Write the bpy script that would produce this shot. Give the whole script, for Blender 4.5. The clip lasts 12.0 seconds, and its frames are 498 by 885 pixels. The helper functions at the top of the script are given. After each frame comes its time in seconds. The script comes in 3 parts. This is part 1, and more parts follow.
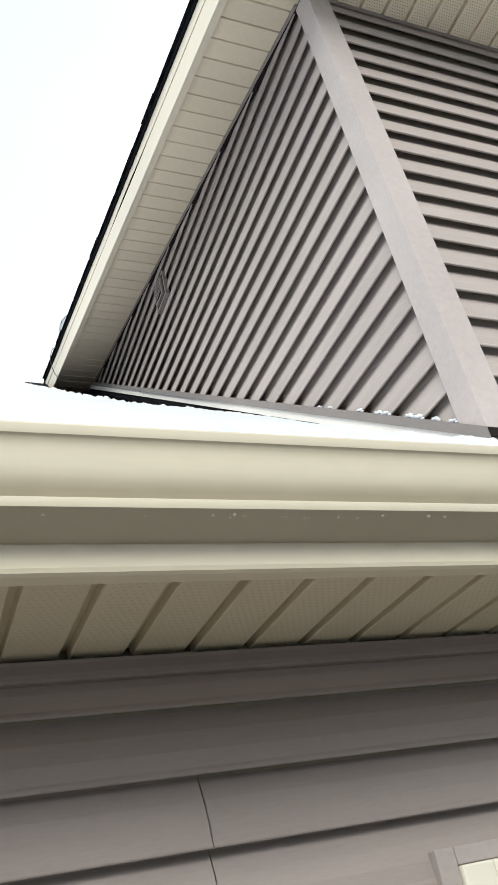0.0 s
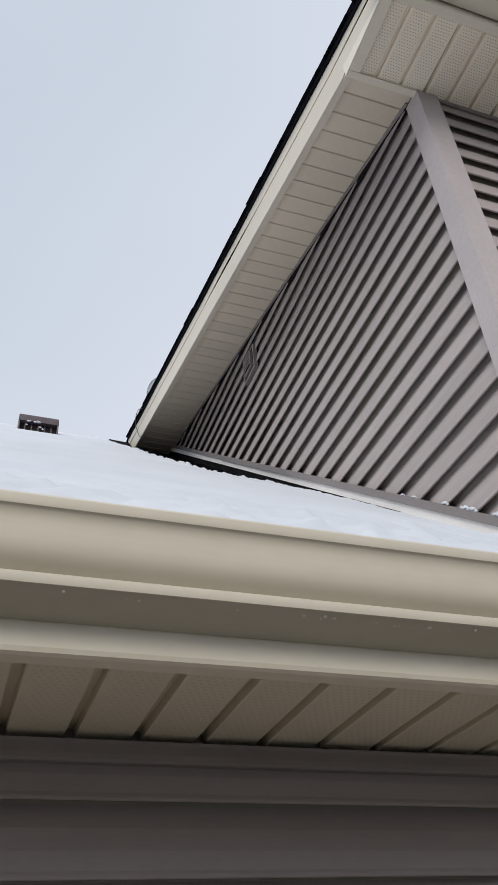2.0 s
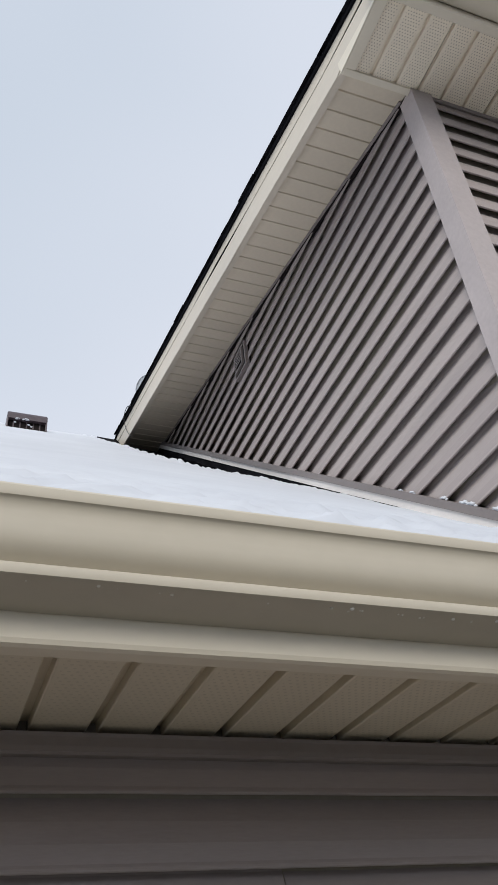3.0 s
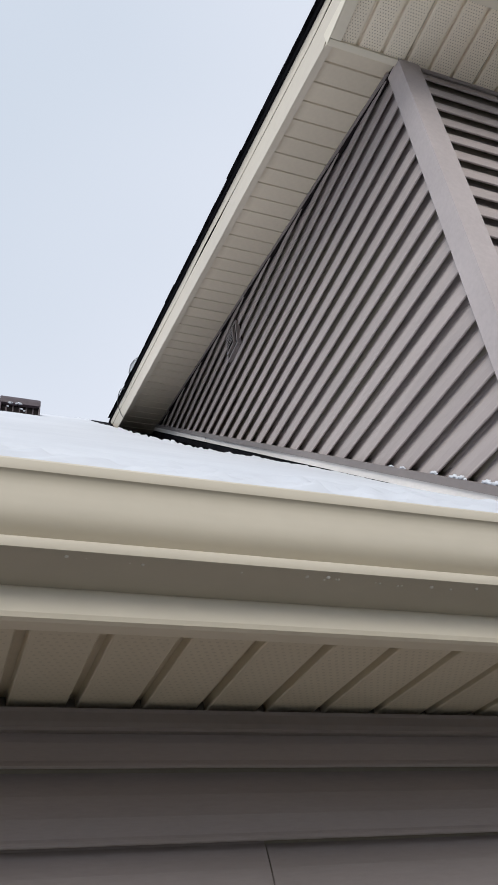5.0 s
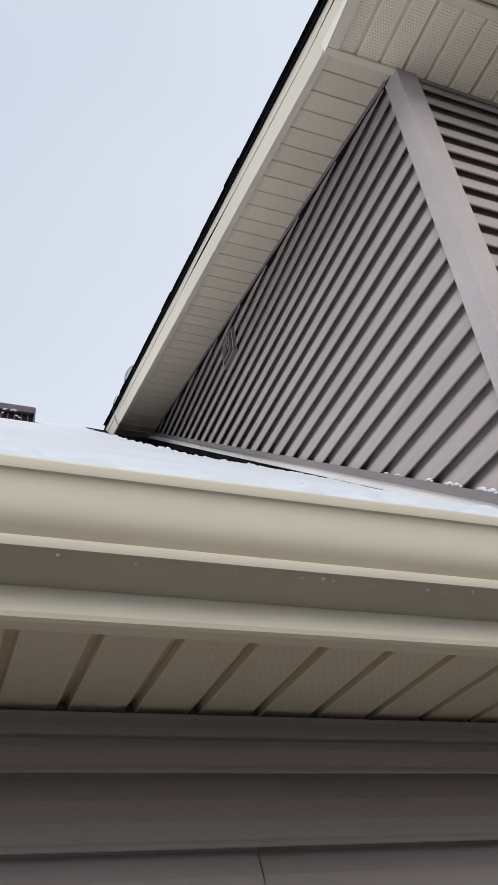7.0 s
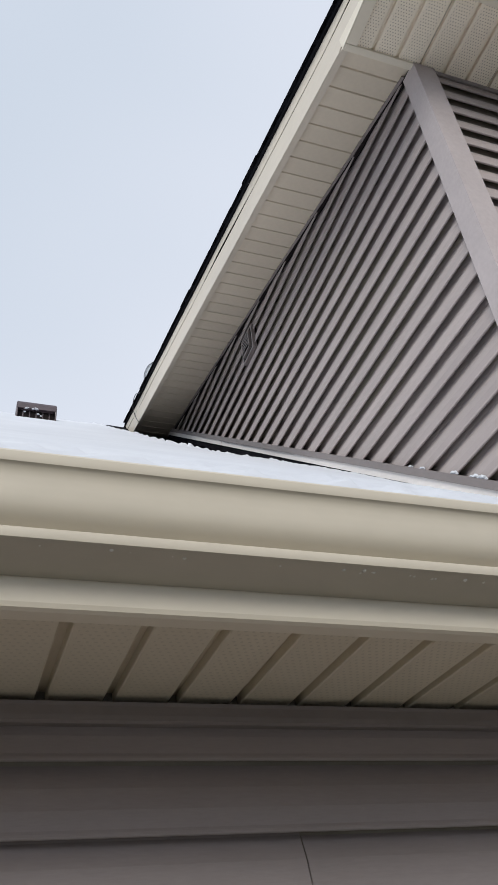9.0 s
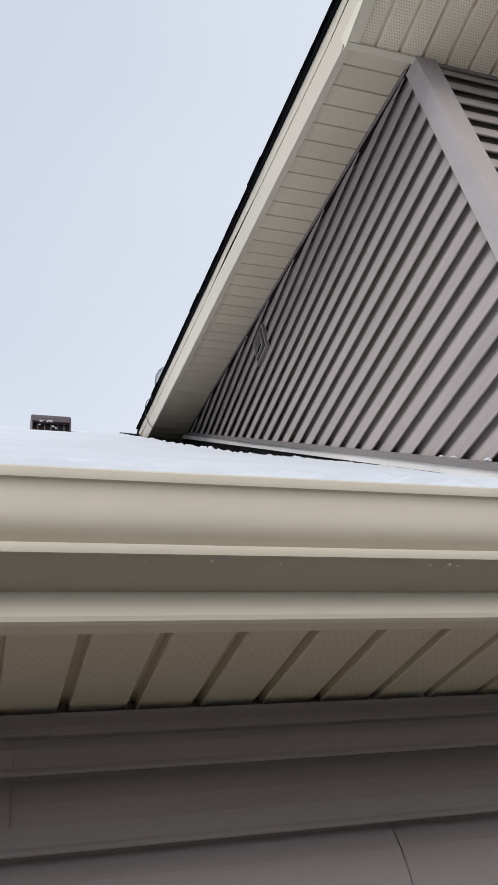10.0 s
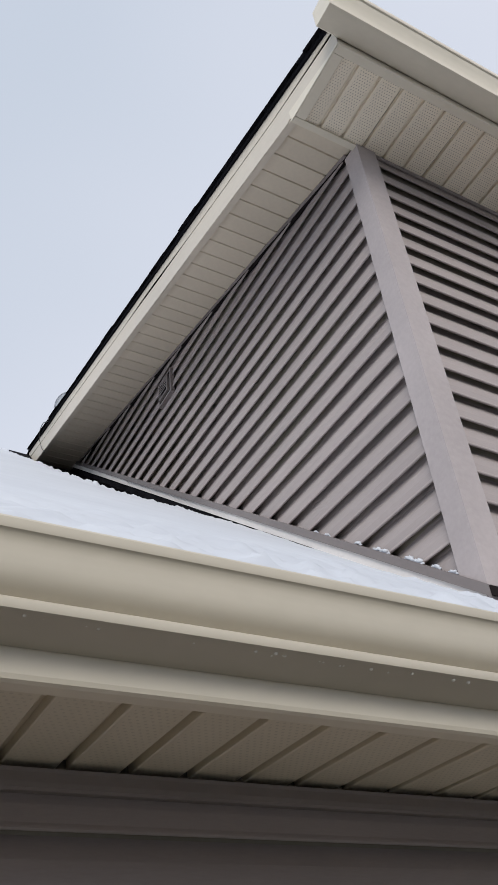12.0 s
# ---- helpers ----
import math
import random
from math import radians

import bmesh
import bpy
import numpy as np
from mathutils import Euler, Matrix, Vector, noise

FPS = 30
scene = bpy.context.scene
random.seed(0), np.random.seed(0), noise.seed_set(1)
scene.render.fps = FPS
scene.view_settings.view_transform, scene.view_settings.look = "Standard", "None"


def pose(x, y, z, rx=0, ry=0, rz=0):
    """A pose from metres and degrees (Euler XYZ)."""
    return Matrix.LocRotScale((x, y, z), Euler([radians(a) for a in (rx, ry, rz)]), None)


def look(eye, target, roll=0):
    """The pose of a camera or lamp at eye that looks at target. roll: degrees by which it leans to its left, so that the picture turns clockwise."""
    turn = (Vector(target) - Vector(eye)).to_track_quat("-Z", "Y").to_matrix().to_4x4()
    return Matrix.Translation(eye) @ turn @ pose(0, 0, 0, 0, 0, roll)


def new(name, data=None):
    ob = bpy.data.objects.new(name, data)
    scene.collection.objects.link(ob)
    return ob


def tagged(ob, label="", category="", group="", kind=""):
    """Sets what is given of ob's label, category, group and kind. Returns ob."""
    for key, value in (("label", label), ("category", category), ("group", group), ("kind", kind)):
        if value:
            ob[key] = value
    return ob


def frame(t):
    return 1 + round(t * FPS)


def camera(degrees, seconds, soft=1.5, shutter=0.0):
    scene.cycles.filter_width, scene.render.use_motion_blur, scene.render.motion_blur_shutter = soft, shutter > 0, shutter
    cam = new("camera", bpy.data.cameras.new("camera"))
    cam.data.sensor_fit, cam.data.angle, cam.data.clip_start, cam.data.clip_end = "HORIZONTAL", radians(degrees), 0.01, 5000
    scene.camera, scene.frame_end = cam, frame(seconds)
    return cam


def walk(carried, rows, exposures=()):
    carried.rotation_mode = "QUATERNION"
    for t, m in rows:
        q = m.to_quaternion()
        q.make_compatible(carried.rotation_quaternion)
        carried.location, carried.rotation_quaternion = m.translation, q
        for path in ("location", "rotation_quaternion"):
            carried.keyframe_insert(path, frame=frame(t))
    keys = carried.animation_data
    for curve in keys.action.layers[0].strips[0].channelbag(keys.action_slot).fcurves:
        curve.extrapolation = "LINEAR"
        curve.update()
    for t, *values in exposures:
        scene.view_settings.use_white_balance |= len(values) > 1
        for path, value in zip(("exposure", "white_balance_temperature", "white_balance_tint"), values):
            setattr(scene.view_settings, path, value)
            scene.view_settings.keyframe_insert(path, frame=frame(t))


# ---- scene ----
cam = camera(34.78, 12.0)
PATH = [
    (0.0, -0.3285, -1.1982, 2.1293, 122.460, 10.530, -20.613),
    (0.2, -0.3889, -1.2225, 2.1580, 123.392, 8.162, -21.929),
    (0.5, -0.4307, -1.2502, 2.1658, 124.349, 6.048, -21.679),
    (1.0, -0.3808, -1.2605, 2.1644, 126.742, 4.011, -18.897),
    (1.5, -0.3600, -1.2332, 2.1589, 128.099, 2.805, -18.750),
    (2.0, -0.3689, -1.2161, 2.1599, 127.461, 3.629, -19.103),
    (2.5, -0.4124, -1.2030, 2.1572, 126.859, 3.908, -19.591),
    (3.0, -0.4264, -1.2036, 2.1557, 127.184, 4.627, -20.022),
    (5.0, -0.3866, -1.1886, 2.1482, 126.049, 5.322, -19.599),
    (5.5, -0.3920, -1.1811, 2.1478, 125.921, 5.372, -19.657),
    (6.0, -0.3908, -1.1721, 2.1460, 125.941, 5.485, -19.745),
    (6.5, -0.3898, -1.1798, 2.1445, 126.331, 5.504, -19.745),
    (7.0, -0.3812, -1.1748, 2.1429, 126.732, 5.191, -20.104),
    (8.8, -0.4056, -1.1834, 2.1370, 126.139, 4.070, -19.612),
    (9.0, -0.4232, -1.1879, 2.1300, 126.481, 5.220, -18.733),
    (9.2, -0.4500, -1.1963, 2.1257, 127.371, 8.203, -16.924),
    (9.5, -0.5040, -1.1868, 2.1259, 128.147, 13.158, -12.257),
    (9.7, -0.5274, -1.1874, 2.1267, 127.813, 12.645, -12.039),
    (10.0, -0.5319, -1.1880, 2.1347, 126.535, 8.126, -16.505),
    (10.5, -0.4985, -1.1761, 2.1426, 125.578, 3.933, -21.787),
    (11.0, -0.4634, -1.1983, 2.1536, 126.643, 3.478, -23.527),
    (11.5, -0.4630, -1.1969, 2.1638, 128.585, 3.273, -24.724),
    (12.0, -0.4638, -1.2033, 2.1657, 128.598, 4.520, -28.080),
]
EXPOSURES = [(0.0, 1.65, 6750, 3), (0.3, 1.52, 6850, 4), (0.5, 1.39, 6900, 6), (0.75, 1.14, 6650, 9), (1.2, 0.95, 6500, 10), (3.2, 1.03, 6500, 10),
             (5.0, 1.1, 6500, 10), (7.0, 1.08, 6500, 10), (10.5, 1.05, 6500, 10), (12.0, 0.95, 6450, 11)]
walk(cam, [(t, pose(x, y, z, rx, ry, rz)) for t, x, y, z, rx, ry, rz in PATH], EXPOSURES)

# ---------------------------------------------------------------- world and light
world = bpy.data.worlds.new("overcast_sky")
scene.world = world
world.use_nodes = True
wt = world.node_tree
wt.nodes.clear()
w_out = wt.nodes.new("ShaderNodeOutputWorld")
w_bg = wt.nodes.new("ShaderNodeBackground")
w_sky = wt.nodes.new("ShaderNodeTexSky")
w_sky.sky_type = "NISHITA"
w_sky.sun_disc = False
w_sky.sun_elevation = radians(38)
w_sky.sun_rotation = radians(215)
w_dim = wt.nodes.new("ShaderNodeMix")          # sky at low strength, veiled by cloud
w_dim.data_type = "RGBA"
w_dim.inputs["Factor"].default_value = 0.93
w_scale = wt.nodes.new("ShaderNodeVectorMath")
w_scale.operation = "SCALE"
w_scale.inputs["Scale"].default_value = 0.12
w_tc = wt.nodes.new("ShaderNodeTexCoord")
w_noise = wt.nodes.new("ShaderNodeTexNoise")
w_noise.inputs["Scale"].default_value = 1.3
w_noise.inputs["Detail"].default_value = 2.0
w_ramp = wt.nodes.new("ShaderNodeValToRGB")
w_ramp.color_ramp.elements[0].position = 0.25
w_ramp.color_ramp.elements[0].color = (0.58, 0.66, 0.765, 1)
w_ramp.color_ramp.elements[1].position = 0.95
w_ramp.color_ramp.elements[1].color = (0.84, 0.865, 0.955, 1)
wt.links.new(w_tc.outputs["Generated"], w_noise.inputs["Vector"])
w_sep = wt.nodes.new("ShaderNodeSeparateXYZ")
w_lean = wt.nodes.new("ShaderNodeMath")
w_lean.operation = "MULTIPLY_ADD"
w_lean.inputs[1].default_value = 0.55
wt.links.new(w_tc.outputs["Generated"], w_sep.inputs[0])
wt.links.new(w_sep.outputs["X"], w_lean.inputs[0])
wt.links.new(w_noise.outputs["Fac"], w_lean.inputs[2])
wt.links.new(w_lean.outputs[0], w_ramp.inputs["Fac"])
wt.links.new(w_sky.outputs[0], w_scale.inputs[0])
wt.links.new(w_scale.outputs[0], w_dim.inputs["A"])
wt.links.new(w_ramp.outputs["Color"], w_dim.inputs["B"])
wt.links.new(w_dim.outputs["Result"], w_bg.inputs["Color"])
w_bg.inputs["Strength"].default_value = 0.5
wt.links.new(w_bg.outputs[0], w_out.inputs["Surface"])

sun = new("sun", bpy.data.lights.new("sun", "SUN"))
sun.data.energy = 1.48
sun.data.angle = radians(35)
sun.data.color = (1.0, 0.965, 0.91)
sun.matrix_world = look((-5.7, -8.2, 10.5), (0, 0, 2.6))


# ---------------------------------------------------------------- materials
def material(name, base, rough=0.5, metal=0.0, var=0.12, scale=3.0, fine=60.0, bump=0.1, bump_dist=0.002, tint=None, stretch=(1, 1, 1),
             spec=0.5, random_value=0.0):
    """A surface with two scales of colour variation, roughness variation and fine relief."""
    m = bpy.data.materials.new(name)
    m.use_nodes = True
    nt = m.node_tree
    b = nt.nodes["Principled BSDF"]
    tc = nt.nodes.new("ShaderNodeTexCoord")
    mp = nt.nodes.new("ShaderNodeMapping")
    mp.inputs["Scale"].default_value = stretch
    nt.links.new(tc.outputs["Object"], mp.inputs["Vector"])
    big = nt.nodes.new("ShaderNodeTexNoise")
    big.inputs["Scale"].default_value = scale
    big.inputs["Detail"].default_value = 4
    small = nt.nodes.new("ShaderNodeTexNoise")
    small.inputs["Scale"].default_value = fine
    small.inputs["Detail"].default_value = 3
    for n in (big, small):
        nt.links.new(mp.outputs[0], n.inputs["Vector"])
    add = nt.nodes.new("ShaderNodeMath")
    add.operation = "MULTIPLY_ADD"
    add.inputs[1].default_value = 0.4
    nt.links.new(small.outputs["Fac"], add.inputs[0])
    nt.links.new(big.outputs["Fac"], add.inputs[2])
    ramp = nt.nodes.new("ShaderNodeValToRGB")
    dark = tuple(c * (1 - var) for c in base)
    light = tint or tuple(min(1, c * (1 + var)) for c in base)
    ramp.color_ramp.elements[0].position = 0.45
    ramp.color_ramp.elements[0].color = (*dark, 1)
    ramp.color_ramp.elements[1].position = 0.95
    ramp.color_ramp.elements[1].color = (*light, 1)
    nt.links.new(add.outputs[0], ramp.inputs["Fac"])
    colour = ramp.outputs["Color"]
    if random_value:
        info = nt.nodes.new("ShaderNodeObjectInfo")
        rng = nt.nodes.new("ShaderNodeMapRange")
        rng.inputs["To Min"].default_value = 1 - random_value
        rng.inputs["To Max"].default_value = 1 + random_value
        nt.links.new(info.outputs["Random"], rng.inputs["Value"])
        hsv = nt.nodes.new("ShaderNodeHueSaturation")
        nt.links.new(rng.outputs[0], hsv.inputs["Value"])
        nt.links.new(colour, hsv.inputs["Color"])
        colour = hsv.outputs["Color"]
    nt.links.new(colour, b.inputs["Base Color"])
    rr = nt.nodes.new("ShaderNodeMapRange")
    rr.inputs["To Min"].default_value = max(0.02, rough - 0.08)
    rr.inputs["To Max"].default_value = min(1, rough + 0.08)
    nt.links.new(big.outputs["Fac"], rr.inputs["Value"])
    nt.links.new(rr.outputs[0], b.inputs["Roughness"])
    b.inputs["Metallic"].default_value = metal
    b.inputs["Specular IOR Level"].default_value = spec
    if bump:
        bp = nt.nodes.new("ShaderNodeBump")
        bp.inputs["Strength"].default_value = bump
        bp.inputs["Distance"].default_value = bump_dist
        nt.links.new(small.outputs["Fac"], bp.inputs["Height"])
        nt.links.new(bp.outputs[0], b.inputs["Normal"])
    return m


def perforated(m, pitch, phase, hole=0.0078, tone=(0.17, 0.145, 0.12)):
    """Rows of small punched holes in the flat of each panel: dark dots in a staggered grid."""
    nt = m.node_tree
    b = nt.nodes["Principled BSDF"]
    old = b.inputs["Base Color"].links[0].from_socket
    tc = nt.nodes.new("ShaderNodeTexCoord")
    sep = nt.nodes.new("ShaderNodeSeparateXYZ")
    nt.links.new(tc.outputs["Object"], sep.inputs[0])

    def mth(op, a, c=None, d=None):
        n = nt.nodes.new("ShaderNodeMath")
        n.operation = op
        for i, v in enumerate((a, c, d)):
            if v is None:
                continue
            if isinstance(v, (int, float)):
                n.inputs[i].default_value = v
            else:
                nt.links.new(v, n.inputs[i])
        return n.outputs[0]

    row = mth("DIVIDE", sep.outputs["Y"], hole)
    fy = mth("SUBTRACT", mth("FRACT", row), 0.5)
    shift = mth("MULTIPLY", mth("MODULO", mth("FLOOR", mth("ADD", row, 1000.0)), 2.0), 0.5)
    fx = mth("SUBTRACT", mth("FRACT", mth("ADD", mth("DIVIDE", sep.outputs["X"], hole), shift)), 0.5)
    r2 = mth("ADD", mth("MULTIPLY", fx, fx), mth("MULTIPLY", fy, fy))
    dot = mth("LESS_THAN", r2, 0.045)
    flat = mth("SUBTRACT", mth("FRACT", mth("DIVIDE", mth("SUBTRACT", sep.outputs["X"], phase), pitch)), 0.5)
    inside = mth("LESS_THAN", mth("ABSOLUTE", flat), 0.335)
    mask = mth("MULTIPLY", dot, inside)
    mix = nt.nodes.new("ShaderNodeMix")
    mix.data_type = "RGBA"
    nt.links.new(mask, mix.inputs["Factor"])
    nt.links.new(old, mix.inputs["A"])
    mix.inputs["B"].default_value = (*tone, 1)
    nt.links.new(mix.outputs["Result"], b.inputs["Base Color"])
    return m


PITCH = 0.1016
TAUPE = (0.336, 0.290, 0.278)
m_siding = material("taupe_vinyl_siding", TAUPE, 0.42, var=0.10, scale=1.6, fine=45, bump=0.12, stretch=(1, 1, 6), random_value=0.035)
m_post = material("taupe_corner_vinyl", (0.392, 0.345, 0.34), 0.46, var=0.13, scale=2.2, fine=70, bump=0.05)
m_trim = material("dark_taupe_trim", (0.25, 0.215, 0.205), 0.42, var=0.10, scale=3, fine=60, bump=0.05)
m_channel = material("dark_taupe_channel", (0.185, 0.160, 0.154), 0.42, var=0.12, scale=3, fine=60, bump=0.05)
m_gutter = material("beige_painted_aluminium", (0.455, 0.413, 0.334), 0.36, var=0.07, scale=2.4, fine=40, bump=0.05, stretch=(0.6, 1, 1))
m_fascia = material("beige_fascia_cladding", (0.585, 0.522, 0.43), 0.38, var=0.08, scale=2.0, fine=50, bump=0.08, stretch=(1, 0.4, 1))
# Beige metal lightened: colour stands in for light the fascia and high eave lack.
m_lit_beige = material("lightened_beige_metal", (0.70, 0.635, 0.515), 0.34, var=0.06, scale=2.0, fine=50, bump=0.05, stretch=(0.4, 1, 1))
m_soffit = perforated(material("beige_vented_soffit_low", (0.68, 0.605, 0.475), 0.45, var=0.07, scale=3, fine=60, bump=0.05, random_value=0.03), PITCH, 0.0, 0.0112, (0.575, 0.512, 0.40))
# High strips' beige is raised above the low ones in place of stronger light.
m_soffit_up = perforated(material("beige_vented_soffit_high", (0.77, 0.685, 0.55), 0.45, var=0.07, scale=3, fine=60, bump=0.05, random_value=0.03), PITCH, 0.0, 0.0108, (0.41, 0.36, 0.285))
m_soffit_plain = material("beige_solid_soffit", (0.60, 0.525, 0.415), 0.45, var=0.08, scale=2.4, fine=50, bump=0.05, random_value=0.045)
m_white = material("white_flashing", (0.72, 0.68, 0.65), 0.4, var=0.08, scale=4, fine=60, bump=0.05)
m_shingle = material("black_asphalt_shingle", (0.010, 0.010, 0.012), 0.95, var=0.5, scale=9, fine=350, bump=0.8, bump_dist=0.003, random_value=0.3, spec=0.03)
m_deck = material("roof_deck_felt", (0.010, 0.010, 0.012), 0.95, spec=0.03, var=0.3, scale=6, fine=200, bump=0.4)
m_snow = material("settled_snow", (0.475, 0.50, 0.55), 0.8, var=0.03, scale=2.5, fine=25, bump=0, tint=(0.52, 0.545, 0.59), spec=0.25)
m_ice = material("meltwater_ice", (0.66, 0.64, 0.59), 0.10, var=0.04, bump=0)
m_vent = material("taupe_plastic_vent", (0.23, 0.198, 0.19), 0.45, var=0.1, scale=8, fine=90, bump=0.05)
# Near-black colour that stands in for shade in openings and gaps.
m_shade = material("painted_shade", (0.014, 0.011, 0.011), 0.9, var=0.2, bump=0, spec=0.1)
m_roofvent = material("dark_brown_vent_plastic", (0.062, 0.045, 0.052), 0.38, var=0.25, scale=10, fine=120, bump=0.15)
m_cable = material("black_cable_jacket", (0.012, 0.012, 0.013), 0.5, var=0.2, bump=0)
m_dish = material("pale_grey_dish_paint", (0.84, 0.86, 0.88), 0.5, var=0.06, scale=5, fine=60, bump=0.03)
m_ground = material("dark_bounce_paving", (0.115, 0.107, 0.086), 0.8, var=0.35, scale=0.6, fine=12, bump=0.5, bump_dist=0.02)
m_cream = material("cream_window_vinyl", (0.74, 0.71, 0.62), 0.35, var=0.05, scale=4, fine=60, bump=0.03)
m_glass = material("window_glass", (0.02, 0.022, 0.025), 0.03, var=0.1, bump=0)
m_inner = material("plain_sheathing", (0.3, 0.27, 0.22), 0.8, var=0.15, bump=0.1)


# ---------------------------------------------------------------- mesh helpers
def link(name, bm, mat, parent=None, label="", smooth=False):
    bmesh.ops.recalc_face_normals(bm, faces=bm.faces)
    me = bpy.data.meshes.new(name)
    if smooth:
        for f in bm.faces:
            f.smooth = True
    bm.to_mesh(me)
    bm.free()
    me.materials.append(mat)
    ob = new(name, me)
    if parent is not None:
        ob.parent = parent
    if label:
        ob["label"] = label
    return ob


part = link


def empty(name, at=(0, 0, 0)):
    ob = new(name)
    ob.location = at
    ob.empty_display_size = 0.05
    return ob


def add_box(bm, x0, x1, y0, y1, z0, z1):
    v = [bm.verts.new((x, y, z)) for z in (z0, z1) for y in (y0, y1) for x in (x0, x1)]
    for a, b, c, d in ((0, 2, 3, 1), (4, 5, 7, 6), (0, 1, 5, 4), (2, 6, 7, 3), (0, 4, 6, 2), (1, 3, 7, 5)):
        bm.faces.new((v[a], v[b], v[c], v[d]))
    return v


def box(x0, x1, y0, y1, z0, z1, bevel=0.0):
    bm = bmesh.new()
    add_box(bm, x0, x1, y0, y1, z0, z1)
    if bevel:
        bmesh.ops.bevel(bm, geom=bm.edges[:], offset=bevel, segments=2, affect="EDGES", profile=0.6)
    return bm


def prism(bm, poly, axis, a, b):
    """Extrude a polygon: poly in the two other axes (in xyz order), from a to b along axis."""
    def put(p, w):
        return {"x": (w, p[0], p[1]), "y": (p[0], w, p[1]), "z": (p[0], p[1], w)}[axis]
    lo = [bm.verts.new(put(p, a)) for p in poly]
    hi = [bm.verts.new(put(p, b)) for p in poly]
    n = len(poly)
    bm.faces.new(lo[::-1])
    bm.faces.new(hi)
    for i in range(n):
        bm.faces.new((lo[i], lo[(i + 1) % n], hi[(i + 1) % n], hi[i]))


def sheet_profile(points, x0, x1, thick, steps=1, wobble=0.0, seed=0.0):
    """A bent metal sheet: an open profile in (y, z), drawn along x with a real thickness."""
    n = len(points)
    norm = []
    for i in range(n):
        a, b = points[max(0, i - 1)], points[min(n - 1, i + 1)]
        d = Vector((b[0] - a[0], b[1] - a[1])).normalized()
        norm.append(Vector((d[1], -d[0])))
    loop = list(points) + [(points[i][0] - norm[i][0] * thick, points[i][1] - norm[i][1] * thick) for i in range(n - 1, -1, -1)]
    bm = bmesh.new()
    rings = []
    for s in range(steps + 1):
        x = x0 + (x1 - x0) * s / steps
        dz = wobble * noise.noise((x * 0.9 + seed, 3.1, seed))
        dy = wobble * noise.noise((x * 0.7 + seed, 9.7, seed))
        rings.append([bm.verts.new((x, y + dy, z + dz)) for y, z in loop])
    m = len(loop)
    for r, q in zip(rings, rings[1:]):
        for i in range(m):
            bm.faces.new((r[i], r[(i + 1) % m], q[(i + 1) % m], q[i]))
    for r in (rings[0], rings[-1]):
        for i in range(n - 1):
            bm.faces.new((r[i], r[i + 1], r[m - 2 - i], r[m - 1 - i]))
    return bm


# ---------------------------------------------------------------- plan, in metres
SOFFIT = 2.55            # underside of the low eave
ROOF0, ROOF_K = 2.945, 0.8155      # low roof surface: z = ROOF0 + ROOF_K * y
RIDGE_Y = 3.95
XS = 0.931               # butt line of the side wall
YF = 0.020               # butt line of the high front wall
HIGH = 5.007             # underside of the high eave box
RAKE0, RAKE_K = 5.018, 0.2575       # underside of the rake: z = RAKE0 + RAKE_K * y
XR = 0.638               # outer face of the rake
X_LEFT, X_RIGHT, Y_BACK = -6.0, 6.0, 8.0
BUTT = 0.024


def roof_z(y):
    return ROOF0 + ROOF_K * y


def rake_z(y):
    return RAKE0 + RAKE_K * y


# ---------------------------------------------------------------- ground
bm = bmesh.new()
g = 800
n = 24
vs = [[bm.verts.new((g * (i / n - 0.5), g * (j / n - 0.5), 0.0)) for i in range(n + 1)] for j in range(n + 1)]
for j in range(n):
    for i in range(n):
        bm.faces.new((vs[j][i], vs[j][i + 1], vs[j + 1][i + 1], vs[j + 1][i]))
tagged(link("ground", bm, m_snow), "snow-covered winter ground around the house", "ground", kind="structure")
# Unseen paving, added dark to weaken bounce light under the low eave.
tagged(link("pavement", box(-9.0, 9.0, -5.5, 0.0, -0.05, 0.02, 0.004), m_ground), "unseen dark paving added in front of the house to cut bounce light", "pavement", kind="structure")

# ---------------------------------------------------------------- walls (cores)
wall_low = tagged(link("wall_low", box(X_LEFT, X_RIGHT, 0.024, 0.16, 0.0, 2.60), m_inner),
                  "lower wall clad in taupe vinyl lap siding", "wall", kind="structure")
bm = bmesh.new()
prism(bm, [(0.17, 2.62), (0.17, 5.05), (3.95, 6.0), (7.75, 5.05), (7.75, 2.62)], "x", XS + 0.024, XS + 0.15)
wall_side = tagged(link("wall_side", bm, m_inner), "upper gable side wall clad in taupe lap siding", "wall", kind="structure")
wall_front = tagged(link("wall_front", box(XS + 0.024, X_RIGHT, YF + 0.024, 0.168, 2.62, 5.10), m_inner),
                    "upper front wall clad in taupe lap siding", "wall", kind="structure")
tagged(link("wall_back", box(X_LEFT, X_RIGHT, 7.76, 7.9, 0.0, 5.0), m_siding), "plain taupe rear wall", "wall", kind="structure")
bm = bmesh.new()
prism(bm, [(0.17, 0.0), (0.17, 2.95), (RIDGE_Y, 6.05), (7.75, 2.95), (7.75, 0.0)], "x", X_LEFT, X_LEFT + 0.14)
tagged(link("wall_west", bm, m_siding), "plain taupe gable end wall", "wall", kind="structure")
# Unseen wall, added to keep low sky light off the lower wall.
tagged(link("wall_light_block", box(-16.0, 16.0, -9.6, -9.3, 0.0, 4.7), m_inner), "unseen plain brown wall added to block low sky light", "wall", kind="structure")
tagged(link("wall_east", box(X_RIGHT - 0.14, X_RIGHT, 0.17, 7.75, 0.0, 5.1), m_siding), "plain taupe end wall", "wall", kind="structure")


